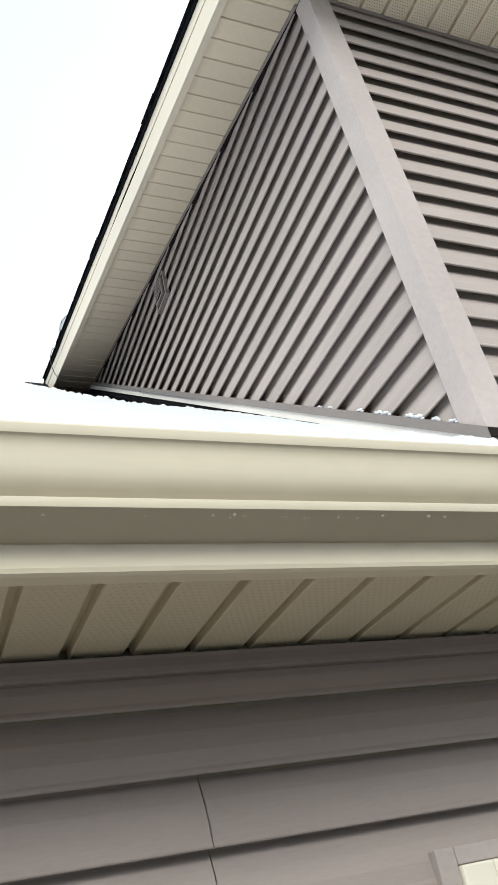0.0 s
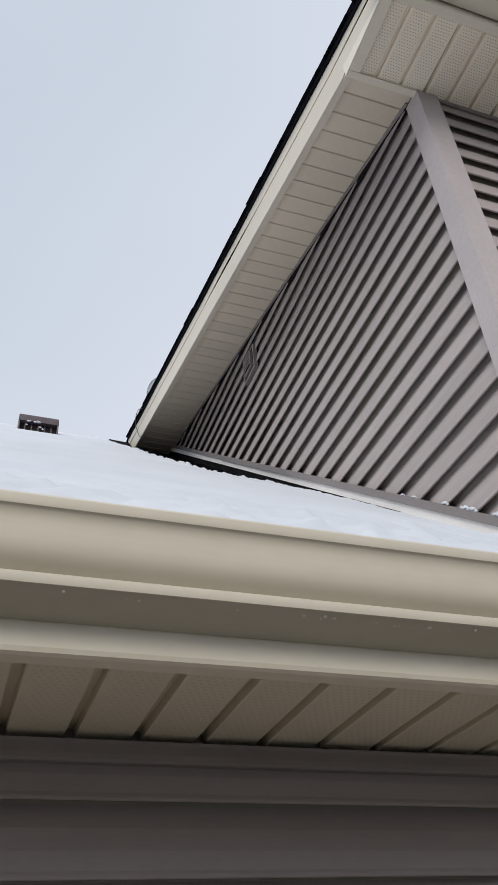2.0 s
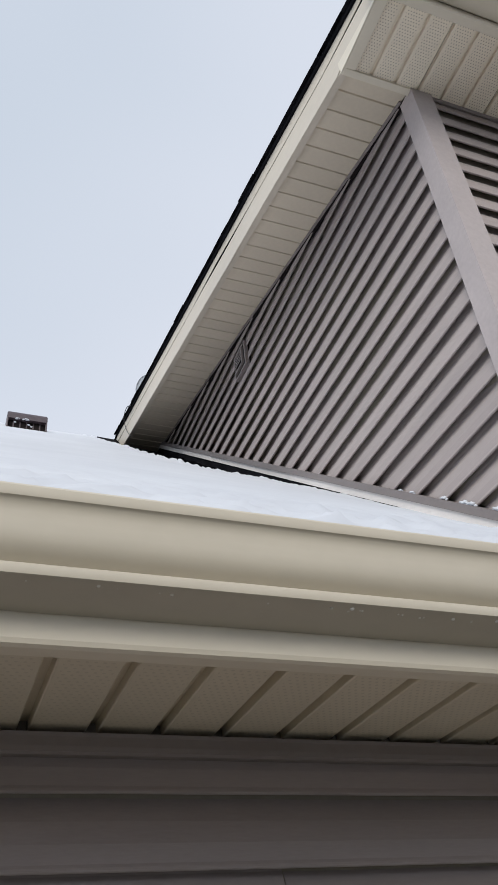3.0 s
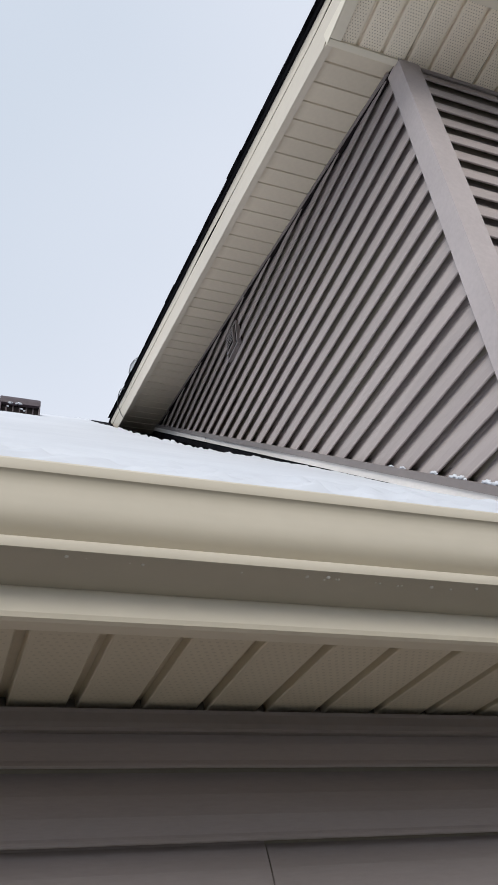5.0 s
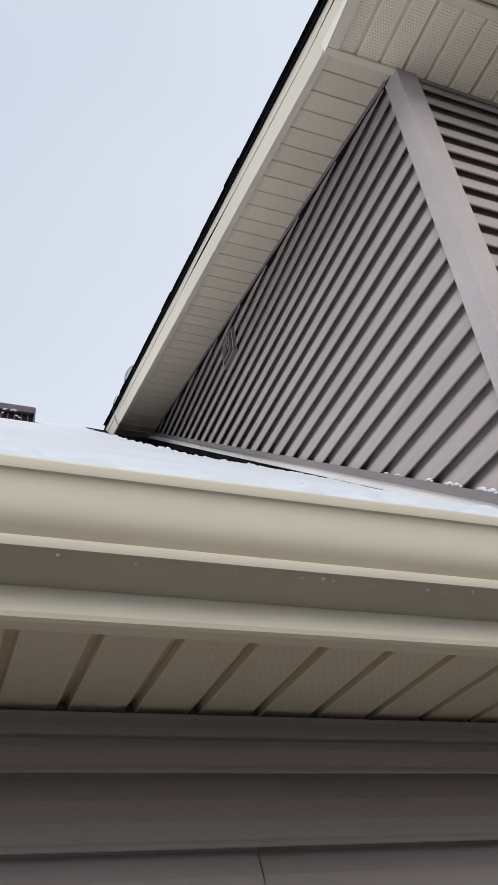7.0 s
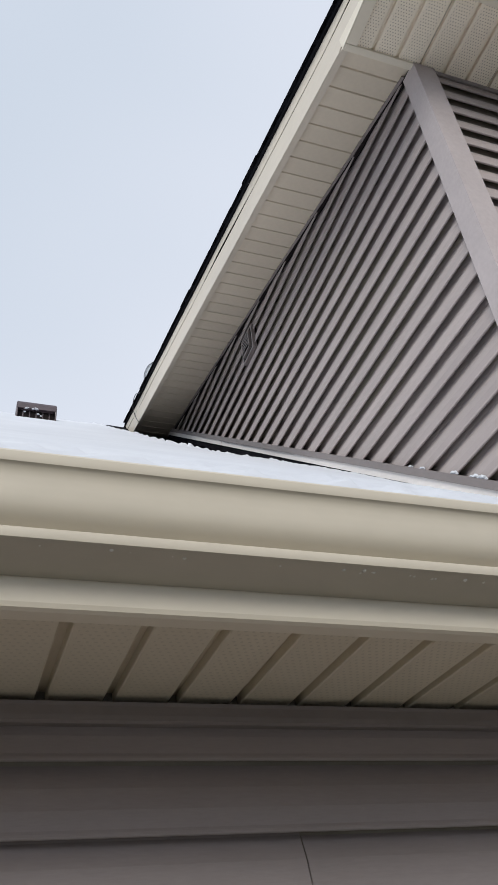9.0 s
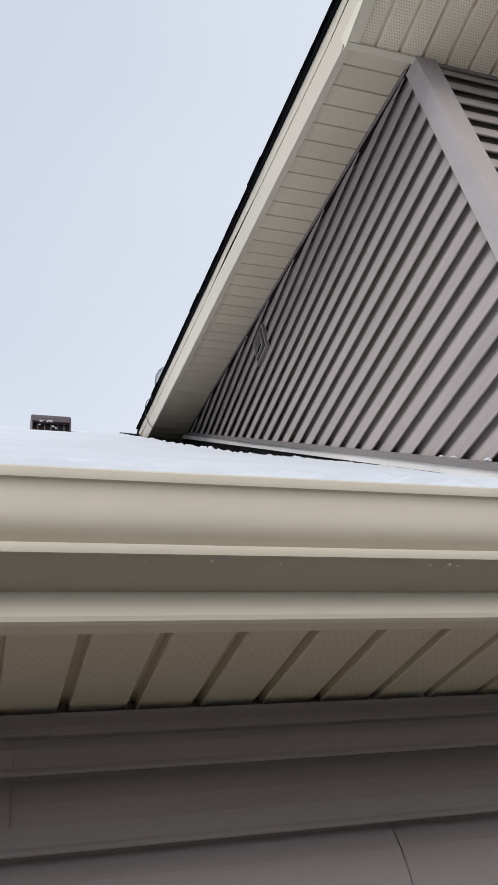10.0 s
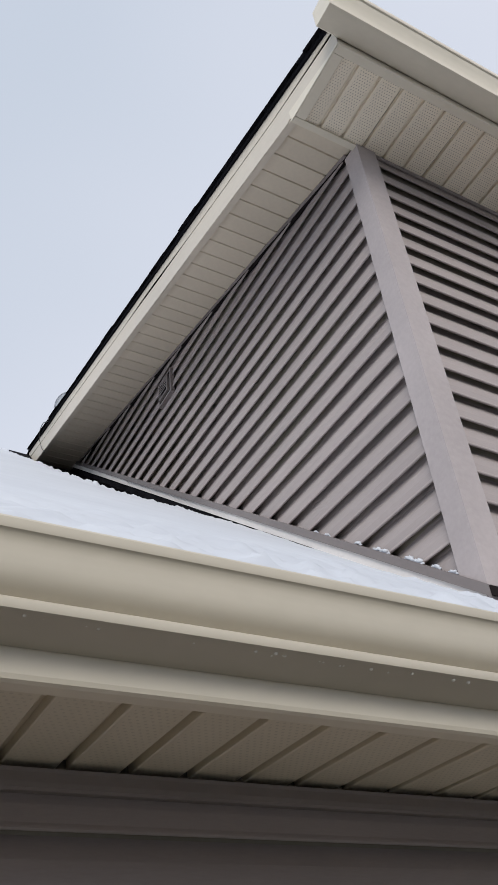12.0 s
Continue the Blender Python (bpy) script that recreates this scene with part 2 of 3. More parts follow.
# ---------------------------------------------------------------- low eave: soffit, fascia, gutter
def soffit_panel_mesh(name, y0, y1, z, mat, g=0.0105, d=0.010, slot=False):
    """One ribbed soffit strip, PITCH wide: a flat tray between two halves of the raised joint groove; starts at x = 0.
    slot: the open interlock between two panels."""
    prof = [(0.0, z + d), (g * 0.78, z + d), (g * 0.9, z + d * 0.12), (g * 1.12, z), (PITCH - g * 1.12, z), (PITCH - g * 0.9, z + d * 0.12), (PITCH - g * 0.78, z + d), (PITCH, z + d)]
    if slot:
        prof[0:1] = [(0.0, z + d + 0.012), (0.0022, z + d + 0.012), (0.0024, z + d)]
    bm = bmesh.new()
    lo = [[bm.verts.new((x, y, zz)) for x, zz in prof] for y in (y0, y1)]
    hi = [[bm.verts.new((x, y, zz + 0.002)) for x, zz in prof] for y in (y0, y1)]
    for i in range(len(prof) - 1):
        bm.faces.new((lo[0][i], lo[1][i], lo[1][i + 1], lo[0][i + 1]))
        bm.faces.new((hi[0][i], hi[0][i + 1], hi[1][i + 1], hi[1][i]))
        bm.faces.new((lo[0][i], lo[0][i + 1], hi[0][i + 1], hi[0][i]))
        bm.faces.new((lo[1][i], hi[1][i], hi[1][i + 1], lo[1][i + 1]))
    me = bpy.data.meshes.new(name)
    bm.to_mesh(me)
    bm.free()
    me.materials.append(mat)
    return me


GUTTER = [(-0.3465, 2.690), (-0.3465, 2.5740), (-0.3480, 2.5672), (-0.3506, 2.5654), (-0.3600, 2.5682), (-0.3750, 2.5738), (-0.3920, 2.5806),
          (-0.4000, 2.5826), (-0.4028, 2.5842), (-0.4036, 2.5895), (-0.4026, 2.5948), (-0.3960, 2.5990), (-0.3800, 2.6045),
          (-0.3775, 2.6066), (-0.3800, 2.6105), (-0.3857, 2.6165), (-0.3905, 2.6235), (-0.3934, 2.6330), (-0.3943, 2.6450), (-0.3941, 2.6570),
          (-0.3940, 2.6680), (-0.3946, 2.6750), (-0.3965, 2.6815), (-0.3985, 2.6849), (-0.4003, 2.6862), (-0.4007, 2.6890), (-0.4006, 2.6950), (-0.4002, 2.6985), (-0.3982, 2.7015), (-0.3945, 2.7022), (-0.3915, 2.7005)]


# the high gutter leans out more from its flat bottom to the lip
GUTTER_HIGH = [(-0.2925, 5.150), (-0.2925, 5.0465), (-0.2945, 5.0440), (-0.3400, 5.0436), (-0.3770, 5.0432), (-0.3800, 5.0442), (-0.3808, 5.0475), (-0.3790, 5.0520),
               (-0.3800, 5.0640), (-0.3850, 5.0820), (-0.3910, 5.1000), (-0.3970, 5.1140), (-0.4025, 5.1260), (-0.4060, 5.1365), (-0.4120, 5.1400), (-0.4138, 5.1450),
               (-0.4136, 5.1600), (-0.4105, 5.1640), (-0.4060, 5.1630)]


def gutter(profile, x0, x1, label, caps, mat):
    root = empty("gutter", (x0, profile[0][0], profile[4][1]))
    inv = Matrix.Translation(-root.location)
    pts = list(profile)
    def under(name, bm, mat, lab="", smooth=False):
        ob = link(name, bm, mat, None, lab, smooth)
        ob.parent = root
        ob.matrix_parent_inverse = inv
        return ob
    bm = sheet_profile(pts, x0, x1, 0.0018, steps=48, wobble=0.0035, seed=round(pts[0][1]) - 3.0)
    ob = under("trough", bm, mat, "ogee-profile aluminium trough", smooth=True)
    ob.data.set_sharp_from_angle(angle=radians(26))
    for x in caps:
        bm = bmesh.new()
        prism(bm, [(y, z) for y, z in pts], "x", x - 0.003, x + 0.001)
        under("end_cap", bm, mat, "flat metal end cap")
    # hidden-strap hangers across the open top
    x = x0 + 0.35
    while x < x1:
        under("hanger", box(x, x + 0.025, pts[-1][0] + 0.008, pts[0][0] - 0.002, pts[0][1] - 0.014, pts[0][1] - 0.0105), mat)
        x += 0.9
    return tagged(root, label, "gutter")


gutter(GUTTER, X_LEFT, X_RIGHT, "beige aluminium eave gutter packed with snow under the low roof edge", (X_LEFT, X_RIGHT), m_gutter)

soffit_low = tagged(link("soffit_low", box(X_LEFT, X_RIGHT, -0.336, 0.016, 2.5685, 2.578), m_inner), "boxed eave with beige vented vinyl soffit strips", "soffit", kind="structure")
me = soffit_panel_mesh("soffit_panel", -0.338, 0.020, SOFFIT, m_soffit, 0.0092, 0.016)
k = -34
while PITCH * k < 4.2:
    ob = new("soffit_panel", me)
    ob.location = (PITCH * k, 0, 0)
    ob.parent = soffit_low
    k += 1

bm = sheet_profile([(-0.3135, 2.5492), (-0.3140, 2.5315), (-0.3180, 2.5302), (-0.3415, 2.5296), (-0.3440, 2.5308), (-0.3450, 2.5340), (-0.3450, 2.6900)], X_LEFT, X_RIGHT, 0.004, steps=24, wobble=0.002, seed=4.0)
tagged(link("fascia_low", bm, m_lit_beige), "beige metal-clad fascia board behind the gutter, lightened for missing light", "fascia", kind="structure")

# finishing trim where the siding meets the soffit
X_LAP = -0.404
for a, b, out in ((X_LEFT, X_LAP, 0.0), (X_LAP - 0.02, X_RIGHT, 0.0016)):
    bm = sheet_profile([(0.016, 2.5115), (-0.012 - out, 2.5115 - out), (-0.0155 - out, 2.5140 - out), (-0.0160 - out, 2.5195), (-0.0142 - out, 2.5335), (-0.0156 - out, 2.5385), (0.016, 2.5440 + out)], a, b, 0.0012, steps=16, wobble=0.0012, seed=8.0)
    tagged(link("trim_under_soffit", bm, m_trim), "dark taupe finishing trim under the soffit", "trim", kind="structure")


# ---------------------------------------------------------------- lap siding
def lap(z0, step, courses):
    """Profile of a lap panel as (out, z): out is measured from the butt line into the wall."""
    pts = []
    for c in range(courses):
        z = z0 + step * c
        if c == 0:
            pts += [(BUTT + 0.001, z + 0.062), (0.0135, z + 0.060), (0.0045, z + 0.0008), (0.0012, z), (-0.0010, z + 0.0008), (-0.0018, z + 0.0032)]
        pts += [(-0.0012, z + 0.0065), (0.0006, z + 0.0110), (BUTT * 0.12, z + step * 0.36), (BUTT * 0.42, z + step * 0.66), (BUTT, z + step), (BUTT + 0.0008, z + step + 0.062)]
        if c < courses - 1:
            pts += [(0.0135, z + step + 0.060), (0.0045, z + step + 0.0008), (0.0012, z + step), (-0.0010, z + step + 0.0008), (-0.0018, z + step + 0.0032)]
    return pts


def siding_mesh(name, pts, ends, axis, mat, face):
    """Sheet over the profile; ends(z) gives the start and end along the wall, face the butt line. axis: the wall's run."""
    bm = bmesh.new()
    rows = []
    for out, z in pts:
        a, b = ends(z)
        run = [a + (b - a) * i / 6 for i in range(7)]
        row = []
        for w in run:
            o = face + out + 0.0012 * noise.noise((w * 1.7, z * 3.0, face * 5))
            row.append(bm.verts.new((w, o, z) if axis == "x" else (o, w, z)))
        rows.append(row)
    for r, q in zip(rows, rows[1:]):
        for i in range(6):
            bm.faces.new((r[i], r[i + 1], q[i + 1], q[i]))
    me = bpy.data.meshes.new(name)
    bmesh.ops.recalc_face_normals(bm, faces=bm.faces)
    bm.to_mesh(me)
    bm.free()
    me.materials.append(mat)
    return me


# low wall: double-course panels, lapped at their ends
rng = random.Random(5)
seams = {0: -0.476, 1: 0.0915}
zb = 2.358
idx = 0
while zb > -0.1:
    s0 = seams.get(idx, rng.uniform(-1.4, 1.4))
    cuts = [X_LEFT] + [c for c in (s0 - 3.66, s0, s0 + 3.66) if X_LEFT + 0.3 < c < X_RIGHT - 0.3] + [X_RIGHT]
    for a, b in zip(cuts, cuts[1:]):
        lift = 0.0022 if cuts.index(a) % 2 else 0.0
        pts = lap(max(zb, 0.0), PITCH, 2)
        if idx == 0:
            pts = [p for p in pts if p[1] < 2.535]
        me = siding_mesh("siding_panel", pts, lambda zz, a=a, b=b, l=lift: (a + ((0.0013 if idx else 0.0002) if a > X_LEFT else 0) + 0.0008 * math.sin(zz * 23), b - ((0.0013 if idx else 0.0002) if b < X_RIGHT else 0) + 0.0008 * math.sin(zz * 23)), "x", m_siding, -lift)
        ob = new("siding_panel", me)
        ob.parent = wall_low
    zb -= 2 * PITCH
    idx += 1

# high front wall: single courses from the corner post
STEP = 0.1010
zc = 3.3245 - 3 * STEP
k = 0
while zc < HIGH - 0.01:
    pts = [p for p in lap(zc, STEP, 1)]
    if zc + STEP > HIGH + 0.02:
        pts = [(o, min(q, HIGH + 0.02)) for o, q in pts[1:]]
    cut = 3.1 + (k % 3) * 0.6
    for a, b in ((1.002, cut), (cut - 0.02, X_RIGHT)):
        me = siding_mesh("siding_panel", pts, lambda zz, a=a, b=b: (a, b), "x", m_siding, YF - (0.002 if a > 2 else 0))
        ob = new("siding_panel", me)
        ob.parent = wall_front
    zc += STEP
    k += 1

# side wall: courses cut by the roof slope below and by the rake above
zc = 3.3245 - 2 * STEP
while zc < 6.0:
    pts = lap(zc, STEP, 1)

    def ends(zz):
        low = max(0.082, (zz - RAKE0 - 0.006) / RAKE_K)
        high = min(3.9, (zz - 2.985) / ROOF_K)
        return (low, max(low + 0.001, high))
    if ends(zc + STEP)[1] > ends(zc + STEP)[0] + 0.002:
        ob = new("siding_panel", siding_mesh("siding_panel", pts, ends, "y", m_siding, XS))
        ob.parent = wall_side
    zc += STEP

# outside corner post: a folded vinyl corner with hemmed edges
bm = bmesh.new()
xo, yo = XS - 0.012, YF - 0.012
poly = [(xo, 0.090), (xo, yo), (1.010, yo), (1.010, yo + 0.016), (xo + 0.018, yo + 0.018), (xo + 0.018, 0.090)]
prism(bm, poly, "z", 2.70, HIGH + 0.004)
tagged(link("corner_post", bm, m_post), "taupe vinyl outside corner post of the upper walls", "corner trim", kind="structure")


# ---------------------------------------------------------------- roof wall flashing along the slope
def sloped_strip(y0, y1, up0, up1, x0, x1):
    bm = bmesh.new()
    steps = 14
    rings = []
    for s in range(steps + 1):
        y = y0 + (y1 - y0) * s / steps
        w = 0.0015 * noise.noise((y * 2.1, up0 * 30, 1.0))
        rings.append([bm.verts.new(p) for p in ((x0 + w, y, roof_z(y) + up0), (x1, y, roof_z(y) + up0), (x1, y, roof_z(y) + up1), (x0 + w, y, roof_z(y) + up1))])
    for r, q in zip(rings, rings[1:]):
        for i in range(4):
            bm.faces.new((r[i], r[(i + 1) % 4], q[(i + 1) % 4], q[i]))
    bm.faces.new(rings[0])
    bm.faces.new(rings[-1][::-1])
    return bm


ch = tagged(link("trim_channel_slope", sloped_strip(0.0, 3.75, 0.067, 0.101, XS - 0.020, XS + 0.016), m_channel), "dark taupe channel trim along the foot of the side wall", "trim", kind="structure")
# Black plate on the solid end paints the shade of a hollow channel.
link("open_end", box(XS - 0.0180, XS + 0.013, -0.0035, -0.0006, roof_z(0) + 0.070, roof_z(0) + 0.097), m_shade, ch, "near-black plate for the shaded open end of the channel")
for a, b in ((0.02, 2.462), (2.465, 3.75)):
    tagged(link("flashing_strip", sloped_strip(a, b, 0.032, 0.0665, XS - 0.014 - (0.002 if a > 1 else 0), XS + 0.014), m_white), "white metal flashing strip along the wall foot", "flashing", kind="structure")

tagged(link("step_flashing", sloped_strip(0.02, 3.75, -0.02, 0.0315, XS - 0.010, XS + 0.014), m_shingle), "black step flashing at the foot of the wall", "flashing", kind="structure")

# ---------------------------------------------------------------- low roof
bm = bmesh.new()
t = 0.02
prism(bm, [(-0.33, roof_z(-0.33) - t), (RIDGE_Y, roof_z(RIDGE_Y) - t), (8.25, roof_z(-0.33) - t), (8.25, roof_z(-0.33) - 0.05), (RIDGE_Y, roof_z(RIDGE_Y) - 0.05), (-0.33, roof_z(-0.33) - 0.05)], "x", X_LEFT - 0.25, XS + 0.016)
roof_low = tagged(link("roof_low", bm, m_deck), "black asphalt shingle roof mostly under snow", "roof", kind="structure")
bm = bmesh.new()
prism(bm, [(-0.33, roof_z(-0.33) - t), (0.036, roof_z(0.036) - t), (0.036, roof_z(0.036) - 0.05), (-0.33, roof_z(-0.33) - 0.05)], "x", XS + 0.0165, X_RIGHT + 0.2)
tagged(link("roof_skirt", bm, m_deck), "narrow skirt of roof below the upper front wall", "roof", kind="structure")

rng = random.Random(11)
tab_meshes = []
for i in range(6):
    bm = bmesh.new()
    th = 0.006 + 0.001 * i
    w = 0.166
    L = 0.20
    pts = [(0, 0), (w, 0), (w, L), (0, L)]
    lo = [bm.verts.new((x + rng.uniform(-.002, .002), y + (rng.uniform(-.003, .003) if y == 0 else 0), 0)) for x, y in pts]
    hi = [bm.verts.new((v.co.x, v.co.y, th if k2 < 2 else 0.003)) for k2, v in enumerate(lo)]
    bm.faces.new(lo[::-1])
    bm.faces.new(hi)
    for j in range(4):
        bm.faces.new((lo[j], lo[(j + 1) % 4], hi[(j + 1) % 4], hi[j]))
    me = bpy.data.meshes.new("shingle")
    bm.to_mesh(me)
    bm.free()
    me.materials.append(m_shingle)
    tab_meshes.append(me)
tilt = math.atan(ROOF_K)
for r in range(42):
    s = 0.131 * r
    y = -0.35 + s * math.cos(tilt)
    if y > RIDGE_Y - 0.1:
        break
    x = XS - 0.016 - 0.17 + rng.uniform(-0.09, 0.0)
    while x > 0.18 if y > 1.4 else x > 0.60:
        ob = new("shingle", rng.choice(tab_meshes))
        ob.matrix_world = pose(x, y, roof_z(y) - 0.016, math.degrees(tilt) - 1.2, 0, rng.uniform(-0.4, 0.4))
        ob.parent = roof_low
        x -= 0.170

# ridge caps: bent shingles lapped along the ridge up to the side wall
x = 0.475
while x < XS - 0.02:
    bm = bmesh.new()
    x1 = min(x + 0.2, XS - 0.016)
    sec = [(RIDGE_Y - 0.13, roof_z(RIDGE_Y - 0.13) - 0.004), (RIDGE_Y - 0.02, roof_z(RIDGE_Y - 0.02) + 0.014), (RIDGE_Y + 0.02, roof_z(RIDGE_Y - 0.02) + 0.014), (RIDGE_Y + 0.13, roof_z(RIDGE_Y - 0.13) - 0.004),
           (RIDGE_Y + 0.13, roof_z(RIDGE_Y - 0.13) + 0.012), (RIDGE_Y, roof_z(RIDGE_Y) + 0.046), (RIDGE_Y - 0.13, roof_z(RIDGE_Y - 0.13) + 0.012)]
    prism(bm, sec, "x", x, x1)
    for v in bm.verts:
        if v.co.x > x + 0.1:
            v.co.z -= 0.006
        v.co.z += rng.uniform(-0.002, 0.002)
    link("ridge_cap", bm, m_shingle, roof_low)
    x += 0.14

# ---------------------------------------------------------------- snow on the low roof
def snow_edge(y):
    """Where the snow stops short of the side wall."""
    steps = ((-1.0, 0.924), (1.1, 0.918), (1.5, 0.89), (1.66, 0.80), (1.8, 0.69), (2.05, 0.62), (2.4, 0.555), (3.1, 0.535), (3.6, 0.45), (3.95, 0.40), (9.0, 0.40))
    for (y0, x0), (y1, x1) in zip(steps, steps[1:]):
        if y0 <= y <= y1:
            a = x0 + (x1 - x0) * (y - y0) / (y1 - y0)
            break
    a += min(1.0, max(0.0, (y - 0.7) / 0.8)) * (0.022 * noise.noise((y * 7.0, 0.3, 2.0)) + 0.020 * noise.noise((y * 19.0, 1.3, 2.0)) + 0.016 * noise.noise((y * 47.0, 2.3, 2.0)) + 0.010 * noise.noise((y * 95.0, 3.3, 2.0)))
    return a


def snow_depth(x, y):
    near = min(1.0, max(0.0, (0.25 - y) / 0.5))          # trodden-looking clods only along the gutter
    h = 0.075 - 0.060 * min(1.0, max(0.0, (y + 0.35) / 1.9)) + 0.004 * noise.noise((x * 1.3, y * 0.9, 0.0))
    h += 0.026 * min(1.0, max(0.0, (y - 2.6) / 1.2))
    clod = noise.noise((x * 15.0, y * 17.0, 21.0)) + 0.6 * noise.noise((x * 34.0, y * 38.0, 25.0)) + 0.3 * noise.noise((x * 75.0, y * 80.0, 29.0))
    h += near * (0.004 * noise.noise((x * 6.0, y * 6.0, 4.0)) + 0.021 * max(-0.2, clod))
    return h


xs = [X_LEFT + 0.1 + 0.15 * i for i in range(int((5.9 - 1.4) / 0.15))]
nx = 150
bm = bmesh.new()
ys = [-0.392 + 0.011 * i for i in range(14)]
while ys[-1] < RIDGE_Y:
    ys.append(ys[-1] + (0.018 if ys[-1] < 1.0 else 0.011))
grid = []
for y in ys:
    e = snow_edge(y)
    row_x = xs + [xs[-1] + 0.15 + (e - xs[-1] - 0.15) * (1 - (1 - i / nx) ** 1.6) for i in range(nx + 1)]
    row = []
    for x in row_x:
        h = snow_depth(x, y)
        d = e - x
        lump = 1.0 if y < 0.7 else min(1.0, math.sqrt(max(0.0, d) / 0.02))
        if y > 0.6:
            h += 0.024 * min(1.0, (y - 0.6) / 0.9) * max(0.0, 1 - d / 0.09) * max(-0.35, noise.noise((x * 26.0, y * 22.0, 11.0)) + 0.7 * noise.noise((x * 60.0, y * 48.0, 13.0)) + 0.4 * noise.noise((x * 100.0, y * 90.0, 17.0)))
        h = h * lump - (0.012 if d < 1e-5 else 0)
        h -= 0.024 * math.exp(-(d / 0.12) ** 2) * max(0.0, min(1.0, (y + 0.12) / 0.25)) * max(0.0, min(1.0, (1.0 - y) / 0.9))
        front = (y + 0.392) / 0.05
        z = roof_z(y) + h
        if front < 1:
            cap = 2.7075 + 0.008 * noise.noise((x * 7.0, 2.2, 0.0)) + 0.010 * noise.noise((x * 21.0, 5.2, 0.0)) + 0.005 * noise.noise((x * 52.0, 7.2, 0.0))
            f = math.sqrt(max(0.0, 1 - (1 - front) ** 2))
            z = cap - 0.012 + (z - cap + 0.012) * f
        row.append(bm.verts.new((x, y, z)))
    grid.append(row)
# over the ridge and down the far side a little
for dy in (0.10, 0.3, 0.8, 2.0, 4.2):
    y = RIDGE_Y + dy
    e = snow_edge(RIDGE_Y)
    row_x = xs + [xs[-1] + 0.15 + (e - xs[-1] - 0.15) * (1 - (1 - i / nx) ** 1.6) for i in range(nx + 1)]
    grid.append([bm.verts.new((x, y, roof_z(RIDGE_Y) - ROOF_K * dy + snow_depth(x, y))) for x in row_x])
for r, q in zip(grid, grid[1:]):
    for i in range(len(r) - 1):
        bm.faces.new((r[i], r[i + 1], q[i + 1], q[i]))
tagged(link("roof_snow", bm, m_snow, smooth=True), "smooth settled white snow blanket lying on the low roof", "snow", kind="stuff")

# snow on the skirt of roof in front of the upper wall
bm = bmesh.new()
cols = [XS - 0.03 + 0.04 * i for i in range(70)] + [XS + 2.75 + 0.2 * i for i in range(12)]
prev = None
for x in cols:
    colv = []
    for j in range(22):
        y = -0.392 + (0.41 + 0.392) * j / 21 * 0.5
        y = min(y, YF - 0.006)
        front = min(1.0, (y + 0.392) / 0.05)
        cap = 2.7075 + 0.008 * noise.noise((x * 7.0, 2.2, 0.0)) + 0.010 * noise.noise((x * 21.0, 5.2, 0.0)) + 0.005 * noise.noise((x * 52.0, 7.2, 0.0))
        z = roof_z(y) + snow_depth(x, y) - 0.004 - 0.022 * min(1.0, max(0.0, (y + 0.15) / 0.15))
        z = cap - 0.012 + (z - cap + 0.012) * math.sqrt(max(0.0, 1 - (1 - front) ** 2))
        colv.append(bm.verts.new((x, y, z)))
    if prev:
        for j in range(21):
            bm.faces.new((prev[j], colv[j], colv[j + 1], prev[j + 1]))
    prev = colv
tagged(link("skirt_snow", bm, m_snow, smooth=True), "white snow lying on the roof skirt behind the gutter", "snow", kind="stuff")


def lump_mesh(r, seed, flat=0.7):
    bm = bmesh.new()
    bmesh.ops.create_icosphere(bm, subdivisions=2, radius=r)
    for v in bm.verts:
        k = 1 + 0.75 * noise.noise(v.co * (1.6 / r) + Vector((seed, seed * 1.7, 0)))
        v.co = Vector((v.co.x * k * 0.8, v.co.y * k * 1.5, v.co.z * k * flat))
    return bm


for i, (y, up, r) in enumerate(((0.10, 0.09, 0.009), (0.155, 0.09, 0.010), (0.215, 0.09, 0.012), (0.245, 0.092, 0.011), (0.34, 0.09, 0.011), (0.37, 0.089, 0.012),
                                (0.452, 0.092, 0.010), (0.60, 0.088, 0.008), (0.66, 0.088, 0.007))):
    bm = bmesh.new()
    for j in range(4):
        piece = lump_mesh(r * (0.75, 0.6, 0.5, 0.38)[j], i * 3.1 + j * 1.7, 0.8)
        shift = Vector((0.25 * r * noise.noise((i, j, 0.5)), r * (0.0, 1.3, -1.1, 2.1)[j], -0.15 * r * j))
        vmap = [bm.verts.new(v.co + shift) for v in piece.verts]
        piece.verts.index_update()
        for f in piece.faces:
            bm.faces.new([vmap[v.index] for v in f.verts])
        piece.free()
    bmesh.ops.transform(bm, matrix=pose(XS - 0.013, y, roof_z(y) + up + 0.017, math.degrees(tilt), 0, 0), verts=bm.verts)
    tagged(link("snow_clump", bm, m_snow, smooth=True), "small clump of snow caught on the channel trim", "snow clump", "snow clumps on the trim")

# frozen drops along the gutter's lower edge
rng = random.Random(3)
bm = bmesh.new()
